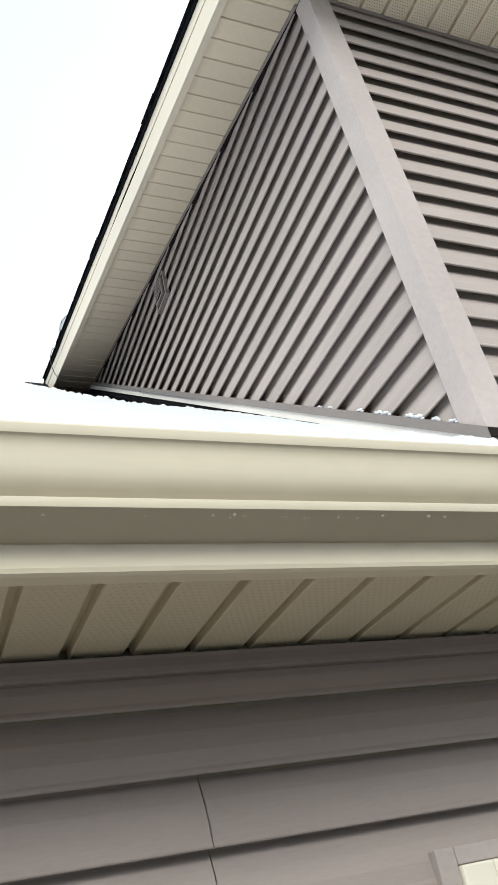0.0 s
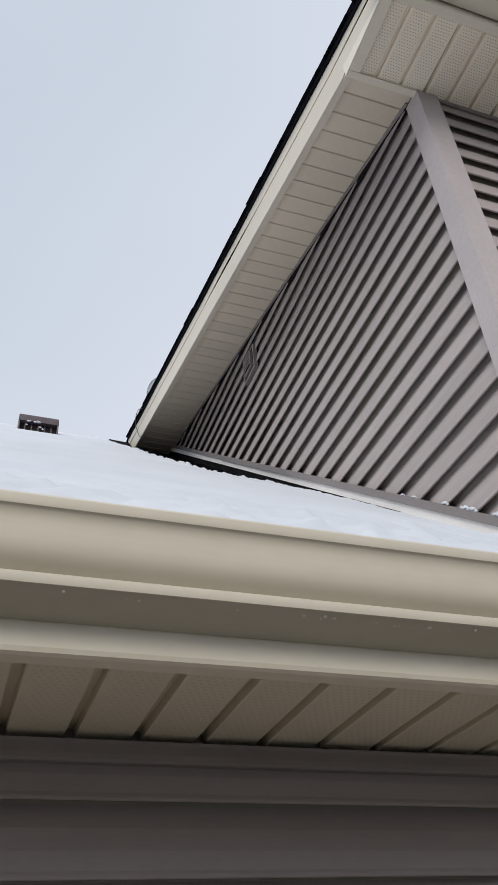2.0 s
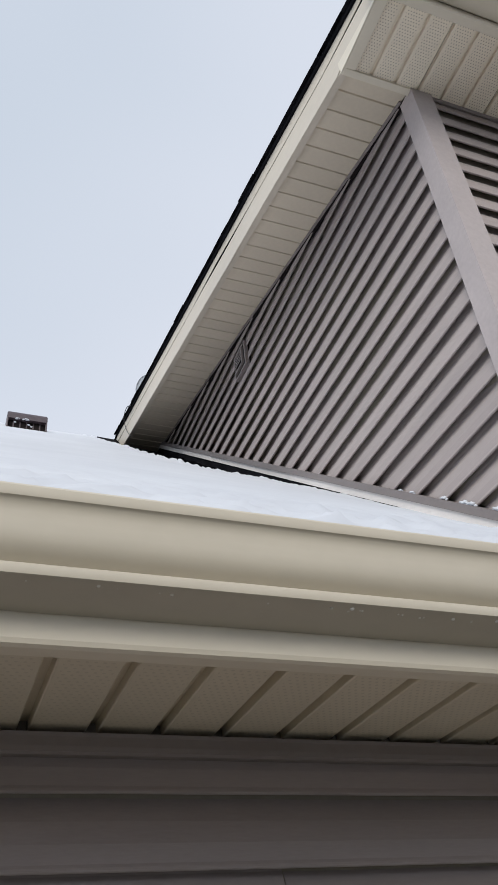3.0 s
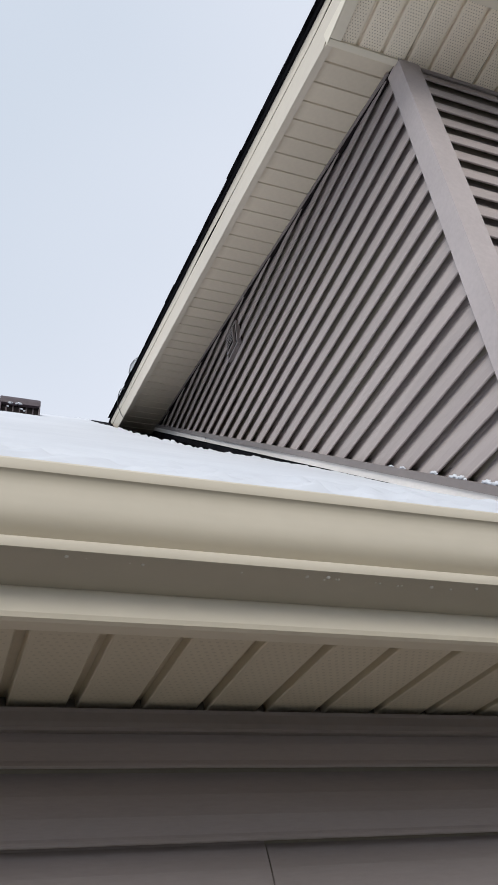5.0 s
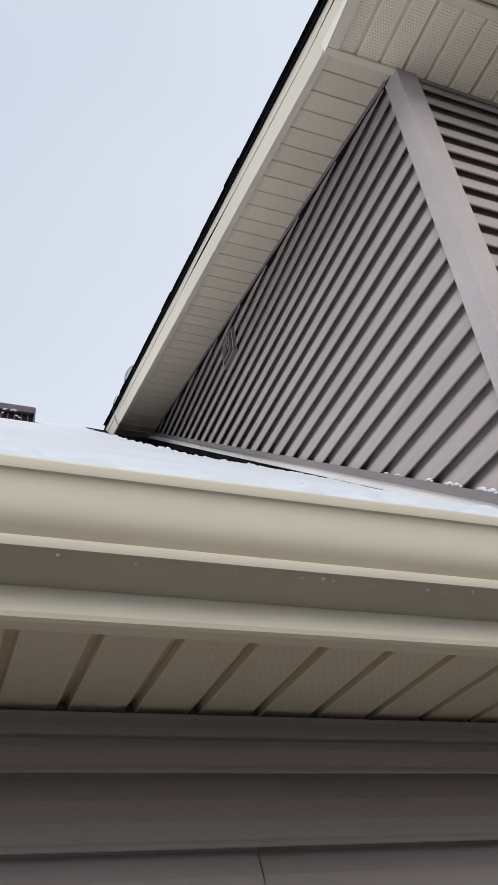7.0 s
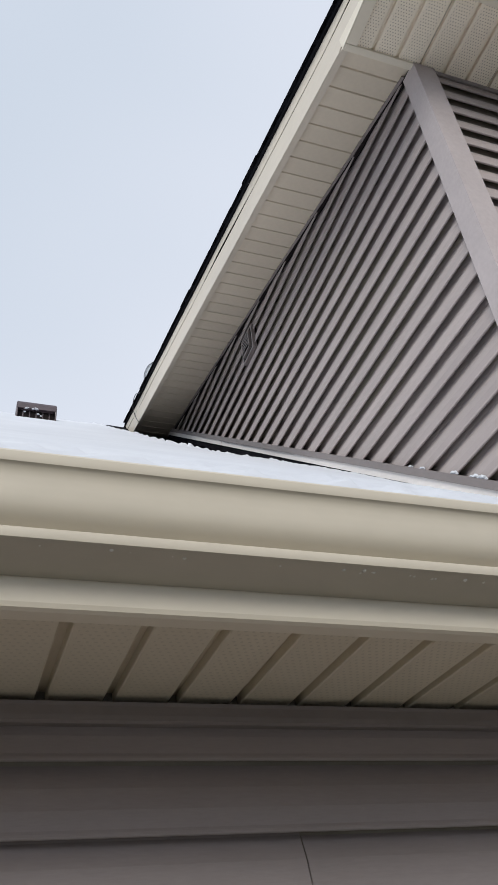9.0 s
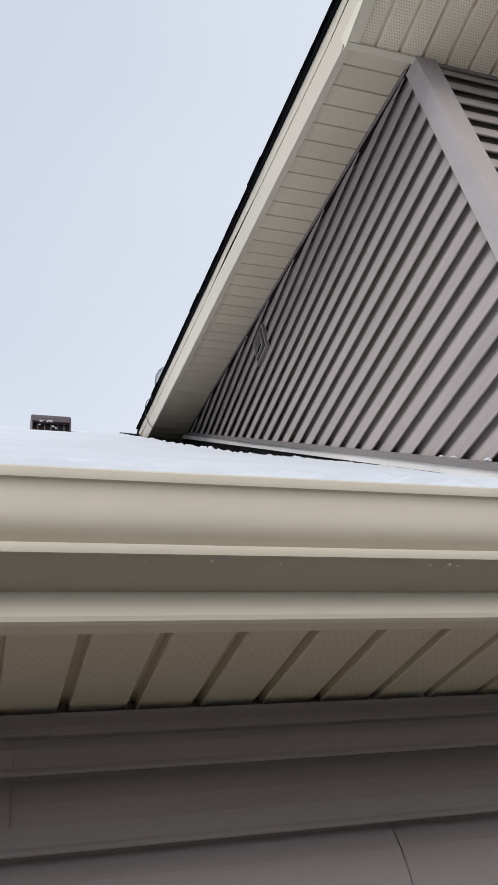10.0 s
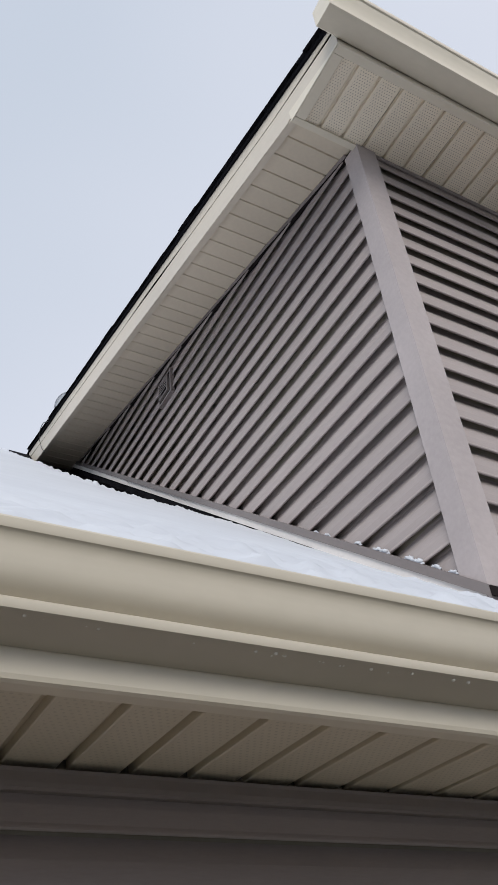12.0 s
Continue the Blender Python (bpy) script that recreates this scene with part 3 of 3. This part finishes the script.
for x in [-0.356, -0.277, -0.256, -0.207, -0.19, -0.11, -0.071, -0.062, -0.019, -0.012, 0.013, 0.039, 0.044, 0.052, 0.058, 0.11, 0.114, 0.141, 0.149, 0.19, 0.222, 0.259, 0.33, 0.36, 0.45, 0.52]:
    r = rng.uniform(0.0019, 0.0033)
    t2 = bmesh.new()
    bmesh.ops.create_icosphere(t2, subdivisions=2, radius=r)
    off = Vector((x + rng.uniform(-0.002, 0.002), -0.394 + rng.uniform(-0.003, 0.004), 2.5815 - r * 0.45))
    vmap = [bm.verts.new(v.co + off) for v in t2.verts]
    t2.verts.index_update()
    for f in t2.faces:
        bm.faces.new([vmap[v.index] for v in f.verts])
    t2.free()
tagged(link("meltwater_drops", bm, m_ice, smooth=True), "clear frozen drops hanging under the gutter edge", "water drops", kind="stuff")

# ---------------------------------------------------------------- high eave box
soffit_high = tagged(link("soffit_high", box(XR + 0.006, X_RIGHT, -0.285, YF + 0.012, HIGH + 0.016, HIGH + 0.03), m_inner), "level eave box with beige perforated soffit strips", "soffit", kind="structure")
X_GROOVE = 0.7495        # first groove of the high soffit
high_panels = [soffit_panel_mesh("soffit_panel", -0.262, 0.034, HIGH + 0.002, m_soffit_up, 0.0080, 0.013, slot) for slot in (False, True)]
k = 0
while X_GROOVE + PITCH * k < X_RIGHT - 0.12:
    ob = new("soffit_panel", high_panels[k % 3 == 2])
    ob.location = (X_GROOVE + PITCH * k, 0, 0)
    ob.parent = soffit_high
    k += 1
bm = bmesh.new()                       # the cut strip beside the end trim
g0, z0 = 0.0080, HIGH + 0.002
prof = [(XR + 0.012 - X_GROOVE + PITCH, z0), (PITCH - g0 * 1.12, z0), (PITCH - g0 * 0.9, z0 + 0.0015), (PITCH - g0 * 0.78, z0 + 0.013), (PITCH, z0 + 0.013)]
a = [bm.verts.new((x, -0.262, zz)) for x, zz in prof]
b = [bm.verts.new((x, 0.034, zz)) for x, zz in prof]
for i in range(4):
    bm.faces.new((a[i], b[i], b[i + 1], a[i + 1]))
link("soffit_panel", bm, m_soffit_up, soffit_high).location = (X_GROOVE - PITCH, 0, 0)
link("front_trim", box(XR, X_RIGHT, -0.292, -0.258, HIGH - 0.009, HIGH + 0.012, 0.003), m_lit_beige, soffit_high)
link("end_trim", box(XR, XR + 0.044, -0.2575, 0.0095, HIGH - 0.008, HIGH + 0.012, 0.003), m_lit_beige, soffit_high)
link("back_trim", box(XR, XS + 0.02, 0.010, 0.038, HIGH - 0.009, HIGH + 0.030, 0.004), m_lit_beige, soffit_high)
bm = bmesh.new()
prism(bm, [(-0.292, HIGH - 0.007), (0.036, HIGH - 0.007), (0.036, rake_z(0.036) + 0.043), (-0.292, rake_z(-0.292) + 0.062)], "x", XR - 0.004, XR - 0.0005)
link("end_plate", bm, m_lit_beige, soffit_high)
tagged(link("fascia_high", box(XR, X_RIGHT, -0.29, -0.272, HIGH + 0.013, HIGH + 0.15), m_fascia), "beige metal-clad fascia of the high eave", "fascia", kind="structure")
gutter(GUTTER_HIGH, 0.552, X_RIGHT, "beige aluminium gutter with end cap along the high eave, lightened for missing light", (0.553,), m_lit_beige)

tagged(link("trim_channel_front", box(1.012, X_RIGHT, YF - 0.006, YF + 0.006, HIGH - 0.010, HIGH + 0.001, 0.002), m_trim), "dark taupe channel trim under the high eave", "trim", kind="structure")

# ---------------------------------------------------------------- rake
def rake_plate(y0, y1, up0, up1, x0, x1, steps=48, floor=None, gap=0.0, seed=0.0):
    bm = bmesh.new()
    rings = []
    for s in range(steps + 1):
        y = y0 + (y1 - y0) * s / steps
        w = 0.0022 * noise.noise((y * 1.9, seed, 6.0))
        lo = rake_z(y) + up0
        hi = rake_z(y) + up1
        if gap:
            open_end = max(0.0, (0.12 - y) / 0.42)
            loose = max(0.0, 1 - abs(y - 1.42) / 0.5)
            if gap > 0:                 # upper strip lifts off the board
                lo += 0.040 * open_end + gap * loose
            else:
                hi += 0.028 * open_end
        if floor is not None and y < 0.04:
            lo = rake_z(y) + floor
        rings.append([bm.verts.new(p) for p in ((x0 + w, y, lo), (x1, y, lo), (x1, y, hi), (x0 + w, y, hi))])
    for r, q in zip(rings, rings[1:]):
        for i in range(4):
            bm.faces.new((r[i], r[(i + 1) % 4], q[(i + 1) % 4], q[i]))
    bm.faces.new(rings[0])
    bm.faces.new(rings[-1][::-1])
    return bm


def wavy_gap_shade():
    """An uneven dark strip along the inner edge of the rake soffit, in place of its shadow gap."""
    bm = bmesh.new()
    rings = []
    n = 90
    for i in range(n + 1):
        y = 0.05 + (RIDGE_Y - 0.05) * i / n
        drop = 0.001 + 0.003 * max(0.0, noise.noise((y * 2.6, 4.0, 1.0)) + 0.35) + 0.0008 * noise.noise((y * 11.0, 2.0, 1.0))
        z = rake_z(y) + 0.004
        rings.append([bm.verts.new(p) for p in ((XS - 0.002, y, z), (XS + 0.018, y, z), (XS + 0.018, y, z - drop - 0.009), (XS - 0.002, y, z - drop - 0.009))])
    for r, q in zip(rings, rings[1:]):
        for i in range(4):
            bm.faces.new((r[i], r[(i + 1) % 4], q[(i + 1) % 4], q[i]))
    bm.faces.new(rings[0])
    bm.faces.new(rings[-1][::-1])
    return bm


rake = tagged(empty("rake_fascia", (XR, 0, RAKE0)), "beige metal-clad sloping rake fascia with loosened upper strip", "fascia", kind="structure")


def under_rake(name, bm, mat, lab=""):
    ob = link(name, bm, mat, None, lab)
    ob.parent = rake
    ob.matrix_parent_inverse = Matrix.Translation(-rake.location)
    return ob


under_rake("fascia_board", rake_plate(-0.29, RIDGE_Y, -0.004, 0.130, XR, XR + 0.003, floor=0.048, gap=-1, seed=1.0), m_fascia, "beige lower fascia cladding")
under_rake("fascia_strip", rake_plate(-0.30, RIDGE_Y, 0.1306, 0.196, XR - 0.003, XR - 0.0005, gap=0.016, seed=5.0), m_fascia, "beige upper fascia strip")
under_rake("fascia_hem", rake_plate(0.02, RIDGE_Y, -0.006, 0.004, XR + 0.0035, XR + 0.03, seed=1.0), m_fascia)
# Black strip puts the void's shade behind the gap in the cladding.
under_rake("void_shade", rake_plate(-0.285, RIDGE_Y, 0.06, 0.19, XR + 0.02, XR + 0.05), m_shade)

rake_soffit = tagged(link("soffit_rake", rake_plate(0.03, RIDGE_Y, 0.014, 0.026, XR + 0.02, XS + 0.016, steps=4), m_inner), "sloping beige solid soffit of short boards under the rake", "soffit", kind="structure")
# boards run across, each a tray with a stepped joint
bm = bmesh.new()
ang = math.atan(RAKE_K)
prof = [(0.0, 0.0), (0.002, -0.0004), (PITCH - 0.0085, 0.0), (PITCH - 0.004, 0.0080), (PITCH, 0.0)]
a = [bm.verts.new((XR + 0.0185, u, w)) for u, w in prof]
b = [bm.verts.new((XS + 0.012, u, w)) for u, w in prof]
for i in range(4):
    bm.faces.new((a[i], a[i + 1], b[i + 1], b[i]))
me = bpy.data.meshes.new("soffit_board")
bmesh.ops.recalc_face_normals(bm, faces=bm.faces)
bm.to_mesh(me)
bm.free()
me.materials.append(m_soffit_plain)
k = -1
while True:
    y = 0.119 + (k * PITCH + 0.004) * math.cos(ang)
    if y > RIDGE_Y - 0.1:
        break
    if y >= 0.0:
        ob = new("soffit_board", me)
        ob.matrix_world = pose(0, y, rake_z(y) + 0.0055, math.degrees(ang), 0, 0)
        ob.parent = rake_soffit
    k += 1
tagged(link("trim_edge_rake", rake_plate(0.085, RIDGE_Y, -0.003, 0.003, XS - 0.013, XS - 0.0025, seed=9.0), m_trim), "taupe edge trim under the rake soffit", "trim", kind="structure")
# Dark strip drawn where the top of the siding only lies in shadow.
tagged(link("rake_gap_shade", wavy_gap_shade(), m_shade), "uneven dark strip for the shadow gap where the side wall meets the rake soffit", "sealant", kind="structure")

# ---------------------------------------------------------------- high roof
bm = bmesh.new()
u0, u1 = 0.198, 0.222
prism(bm, [(-0.31, rake_z(-0.31) + u0), (RIDGE_Y, rake_z(RIDGE_Y) + u0), (8.2, rake_z(-0.31) + u0), (8.2, rake_z(-0.31) + u1), (RIDGE_Y, rake_z(RIDGE_Y) + u1), (-0.31, rake_z(-0.31) + u1)], "x", XR - 0.012, X_RIGHT + 0.2)
roof_high = tagged(link("roof_high", bm, m_deck), "low-pitched black asphalt shingle roof", "roof", kind="structure")
rng = random.Random(21)
y = -0.34
k = 0
while y < RIDGE_Y:
    x0 = XR - 0.026 + (rng.uniform(-0.001, 0.001) if k % 9 else -0.004)
    L = 0.20
    bm = bmesh.new()
    poly = [(y, rake_z(y) + u1), (y, rake_z(y) + u1 + 0.0045), (min(RIDGE_Y, y + L), rake_z(min(RIDGE_Y, y + L)) + u1 + 0.0042), (min(RIDGE_Y, y + L), rake_z(min(RIDGE_Y, y + L)) + u1)]
    prism(bm, poly, "x", x0, X_RIGHT + 0.2)
    link("shingle", bm, m_shingle, roof_high)
    y += 0.128 + rng.uniform(-0.004, 0.004)
    k += 1


# ---------------------------------------------------------------- exhaust vent on the side wall
def wall_vent():
    y0, y1, z0, z1 = 1.812, 1.982, 5.209, 5.388
    root = empty("wall_vent", (XS, (y0 + y1) / 2, z0))
    inv = Matrix.Translation(-root.location)
    def add(name, bm, mat, lab=""):
        ob = link(name, bm, mat, None, lab)
        ob.parent = root
        ob.matrix_parent_inverse = inv
        return ob
    def ring(w, xa, xb, name, ya, yb, za, zb):
        """A square frame of four mitre-butted bars, w wide."""
        add(name, box(xa, xb, ya, ya + w, za, zb, 0.003), m_vent)
        add(name, box(xa, xb, yb - w, yb, za, zb, 0.003), m_vent)
        add(name, box(xa, xb, ya + w + 0.0005, yb - w - 0.0005, zb - w, zb, 0.003), m_vent)
        add(name, box(xa, xb, ya + w + 0.0005, yb - w - 0.0005, za, za + w, 0.003), m_vent)
    ring(0.013, XS - 0.015, XS + 0.012, "flange", y0, y1, z0, z1)
    f = 0.0262
    ring(0.010, XS - 0.027, XS + 0.012, "frame", y0 + f, y1 - f, z0 + f, z1 - f)
    ya, yb, za, zb = y0 + f + 0.0105, y1 - f - 0.0105, z0 + f + 0.0105, z1 - f - 0.0105
    # Near-black block gives the opening and the flange gap their shade.
    add("throat", box(XS - 0.012, XS + 0.0225, y0 + 0.0135, y1 - 0.0135, z0 + 0.0135, z1 - 0.0135), m_shade, "near-black block for the shaded opening")
    n = 4
    for i in range(n):
        z = za + 0.026 + (zb - za - 0.026) * (i + 0.3) / n
        bm = bmesh.new()
        v = [(XS - 0.0258, z + 0.001), (XS - 0.0250, z - 0.004), (XS - 0.0232, z - 0.004), (XS - 0.0205, z + 0.001)]
        lo = [bm.verts.new((x, ya, zz)) for x, zz in v]
        hi = [bm.verts.new((x, yb, zz)) for x, zz in v]
        bm.faces.new(lo)
        bm.faces.new(hi[::-1])
        for j in range(4):
            bm.faces.new((lo[j], hi[j], hi[(j + 1) % 4], lo[(j + 1) % 4]))
        add("louvre", bm, m_vent)
    return tagged(root, "taupe plastic louvred exhaust vent on the side wall", "wall vent")


wall_vent()


# ---------------------------------------------------------------- roof vent near the ridge
def roof_vent():
    y, x0, x1 = 3.40, -0.262, 0.018
    base = roof_z(y) + 0.027
    root = empty("roof_vent", ((x0 + x1) / 2, y, base))
    inv = Matrix.Translation(-root.location)
    def add(name, bm, mat, lab="", smooth=False):
        ob = link(name, bm, mat, None, lab, smooth)
        ob.parent = root
        ob.matrix_parent_inverse = inv
        return ob
    # hood: rounded front edge, sides closed
    lip = base + 0.090
    pts = [(y, lip)]
    top = base + 0.176
    for i in range(7):
        a = math.pi * (1 - 0.5 * i / 6)
        pts.append((y + 0.060 + 0.060 * math.cos(a), top - 0.060 + 0.060 * math.sin(a)))
    pts += [(y + 0.20, top + 0.004), (y + 0.26, roof_z(y + 0.26) - 0.005), (y + 0.05, roof_z(y + 0.05) - 0.005), (y + 0.05, lip)]
    bm = bmesh.new()
    prism(bm, pts, "x", x0, x1)
    bmesh.ops.bevel(bm, geom=[e for e in bm.edges if abs(e.verts[0].co.x - e.verts[1].co.x) < 1e-6], offset=0.004, segments=2, affect="EDGES")
    add("hood", bm, m_roofvent, "dark brown moulded hood")
    # Near-black block paints the shade under the hood.
    add("throat", box(x0 + 0.011, x1 - 0.011, y + 0.030, y + 0.049, base - 0.02, lip - 0.001, 0.002), m_shade, "near-black block for the shaded open front")
    for x in (x0, x1 - 0.010):
        add("cheek", box(x, x + 0.010, y + 0.002, y + 0.0495, base - 0.03, lip - 0.0005, 0.002), m_roofvent)
    for i in range(5):
        x = x0 + 0.048 + (x1 - x0 - 0.096) * i / 4
        add("rib", box(x - 0.004, x + 0.004, y + 0.026, y + 0.0295, base - 0.02, lip - 0.001, 0.001), m_roofvent)
    fl = bmesh.new()
    v = []
    for xx, yy in ((x0 - 0.06, y - 0.05), (x1 + 0.06, y - 0.05), (x1 + 0.06, y + 0.34), (x0 - 0.06, y + 0.34)):
        v.append(fl.verts.new((xx, yy, roof_z(yy) - 0.008)))
    top_v = [fl.verts.new(q.co + Vector((0, 0, 0.003))) for q in v]
    fl.faces.new(v[::-1])
    fl.faces.new(top_v)
    for j in range(4):
        fl.faces.new((v[j], v[(j + 1) % 4], top_v[(j + 1) % 4], top_v[j]))
    add("flange", fl, m_roofvent)
    return tagged(root, "dark brown plastic roof vent half buried in snow", "roof vent")


roof_vent()
for i, (x, z, r) in enumerate(((-0.196, 0.118, 0.0085), (-0.182, 0.122, 0.0070), (-0.150, 0.119, 0.0075), (-0.130, 0.122, 0.0095), (-0.118, 0.120, 0.0085), (-0.205, 0.085, 0.0060), (-0.110, 0.075, 0.0065), (-0.090, 0.062, 0.0060))):
    bm = lump_mesh(r, 20 + i * 2.3, 0.9)
    bmesh.ops.transform(bm, matrix=pose(x, 3.404, roof_z(3.4) + 0.000 + z, 0, 0, 90), verts=bm.verts)
    tagged(link("snow_clump", bm, m_snow, smooth=True), "bit of snow stuck to the front of the roof vent", "snow clump", "snow on the roof vent")


# ---------------------------------------------------------------- dish behind the rake and its cable
def dish():
    c = Vector((0.735, 3.22, 6.155))
    root = empty("satellite_dish", (c.x + 0.12, c.y + 0.10, rake_z(3.3) + 0.21))
    inv = Matrix.Translation(-root.location)
    def add(name, bm, mat, lab="", smooth=False):
        ob = link(name, bm, mat, None, lab, smooth)
        ob.parent = root
        ob.matrix_parent_inverse = inv
        return ob
    bm = bmesh.new()
    rings = []
    for i in range(7):
        r = 0.115 * i / 6
        rings.append([bm.verts.new((r * math.cos(a), r * 1.08 * math.sin(a), 0.9 * r * r)) for a in (2 * math.pi * j / 28 for j in range(28))] if i else [bm.verts.new((0, 0, 0))])
    for j in range(28):
        bm.faces.new((rings[0][0], rings[1][j], rings[1][(j + 1) % 28]))
    for r, q in zip(rings[1:], rings[2:]):
        for j in range(28):
            bm.faces.new((r[j], q[j], q[(j + 1) % 28], r[(j + 1) % 28]))
    bmesh.ops.solidify(bm, geom=bm.faces[:], thickness=0.004)
    bmesh.ops.transform(bm, matrix=pose(c.x, c.y, c.z, -56, 0, 10), verts=bm.verts)
    add("reflector", bm, m_dish, "pale grey round reflector", True)
    add("mast", box(c.x + 0.05, c.x + 0.075, c.y + 0.05, c.y + 0.075, rake_z(3.26) + 0.2, c.z - 0.02, 0.004), m_dish)
    add("arm", box(c.x + 0.05, c.x + 0.07, c.y + 0.02, c.y + 0.06, c.z - 0.06, c.z - 0.03, 0.003), m_dish)
    return tagged(root, "pale grey satellite dish on the high roof edge", "satellite dish")


dish()

cu = bpy.data.curves.new("cable", "CURVE")
cu.dimensions = "3D"
cu.bevel_depth = 0.0028
cu.bevel_resolution = 3
sp = cu.splines.new("BEZIER")
loop_pts = [(0.612, 3.322, 6.062), (0.604, 3.488, 6.144), (0.606, 3.543, 6.108), (0.622, 3.538, 6.011), (0.631, 3.424, 5.851)]
sp.bezier_points.add(len(loop_pts) - 1)
for p, c in zip(sp.bezier_points, loop_pts):
    p.co = c
    p.handle_left_type = p.handle_right_type = "AUTO"
tmp = bpy.data.objects.new("cable_tmp", cu)
scene.collection.objects.link(tmp)
me = bpy.data.meshes.new_from_object(tmp.evaluated_get(bpy.context.evaluated_depsgraph_get()))
bpy.data.objects.remove(tmp)
me.materials.clear()
me.materials.append(m_cable)
tagged(new("cable", me), "thin black cable looping off the rake edge", "cable")


# ---------------------------------------------------------------- window in the low wall
def window():
    x0, x1, z1, z0 = 0.442, 1.42, 2.203, 0.95
    root = tagged(empty("window_1", ((x0 + x1) / 2, 0, z0)), "cream vinyl window with taupe surround in the lower wall", "window", kind="structure")
    inv = Matrix.Translation(-root.location)
    def add(name, bm, mat, lab=""):
        ob = link(name, bm, mat, None, lab)
        ob.parent = root
        ob.matrix_parent_inverse = inv
        return ob
    j = 0.036
    ya, yb = -0.016, 0.017
    add("surround_side", box(x0, x0 + j, ya, yb, z0, z1, 0.003), m_post, "taupe surround")
    add("surround_side", box(x1 - j, x1, ya, yb, z0, z1, 0.003), m_post, "taupe surround")
    add("surround_head", box(x0 + j + .0005, x1 - j - .0005, ya, yb, z1 - 0.026, z1, 0.003), m_post, "taupe surround")
    add("surround_sill", box(x0 + j + .0005, x1 - j - .0005, ya - 0.01, yb, z0, z0 + j, 0.003), m_post, "taupe surround")
    a, b, c, d = x0 + j + 0.001, x1 - j - 0.001, z0 + j + 0.001, z1 - 0.027
    w = 0.06
    add("window_frame", box(a, a + w, -0.024, 0.016, c, d, 0.004), m_cream)
    add("window_frame", box(b - w, b, -0.024, 0.016, c, d, 0.004), m_cream)
    add("window_frame", box(a + w + .0005, b - w - .0005, -0.024, 0.016, d - w, d, 0.004), m_cream)
    add("window_frame", box(a + w + .0005, b - w - .0005, -0.024, 0.016, c, c + w, 0.004), m_cream)
    add("window_frame", box(a + w + .0005, b - w - .0005, -0.02, 0.016, (c + d) / 2 - 0.025, (c + d) / 2 + 0.025, 0.004), m_cream)
    add("pane", box(a + w, b - w, 0.0, 0.006, c + w + .0005, (c + d) / 2 - 0.0255), m_glass)
    add("pane", box(a + w, b - w, 0.0, 0.006, (c + d) / 2 + 0.0255, d - w - .0005), m_glass)


window()
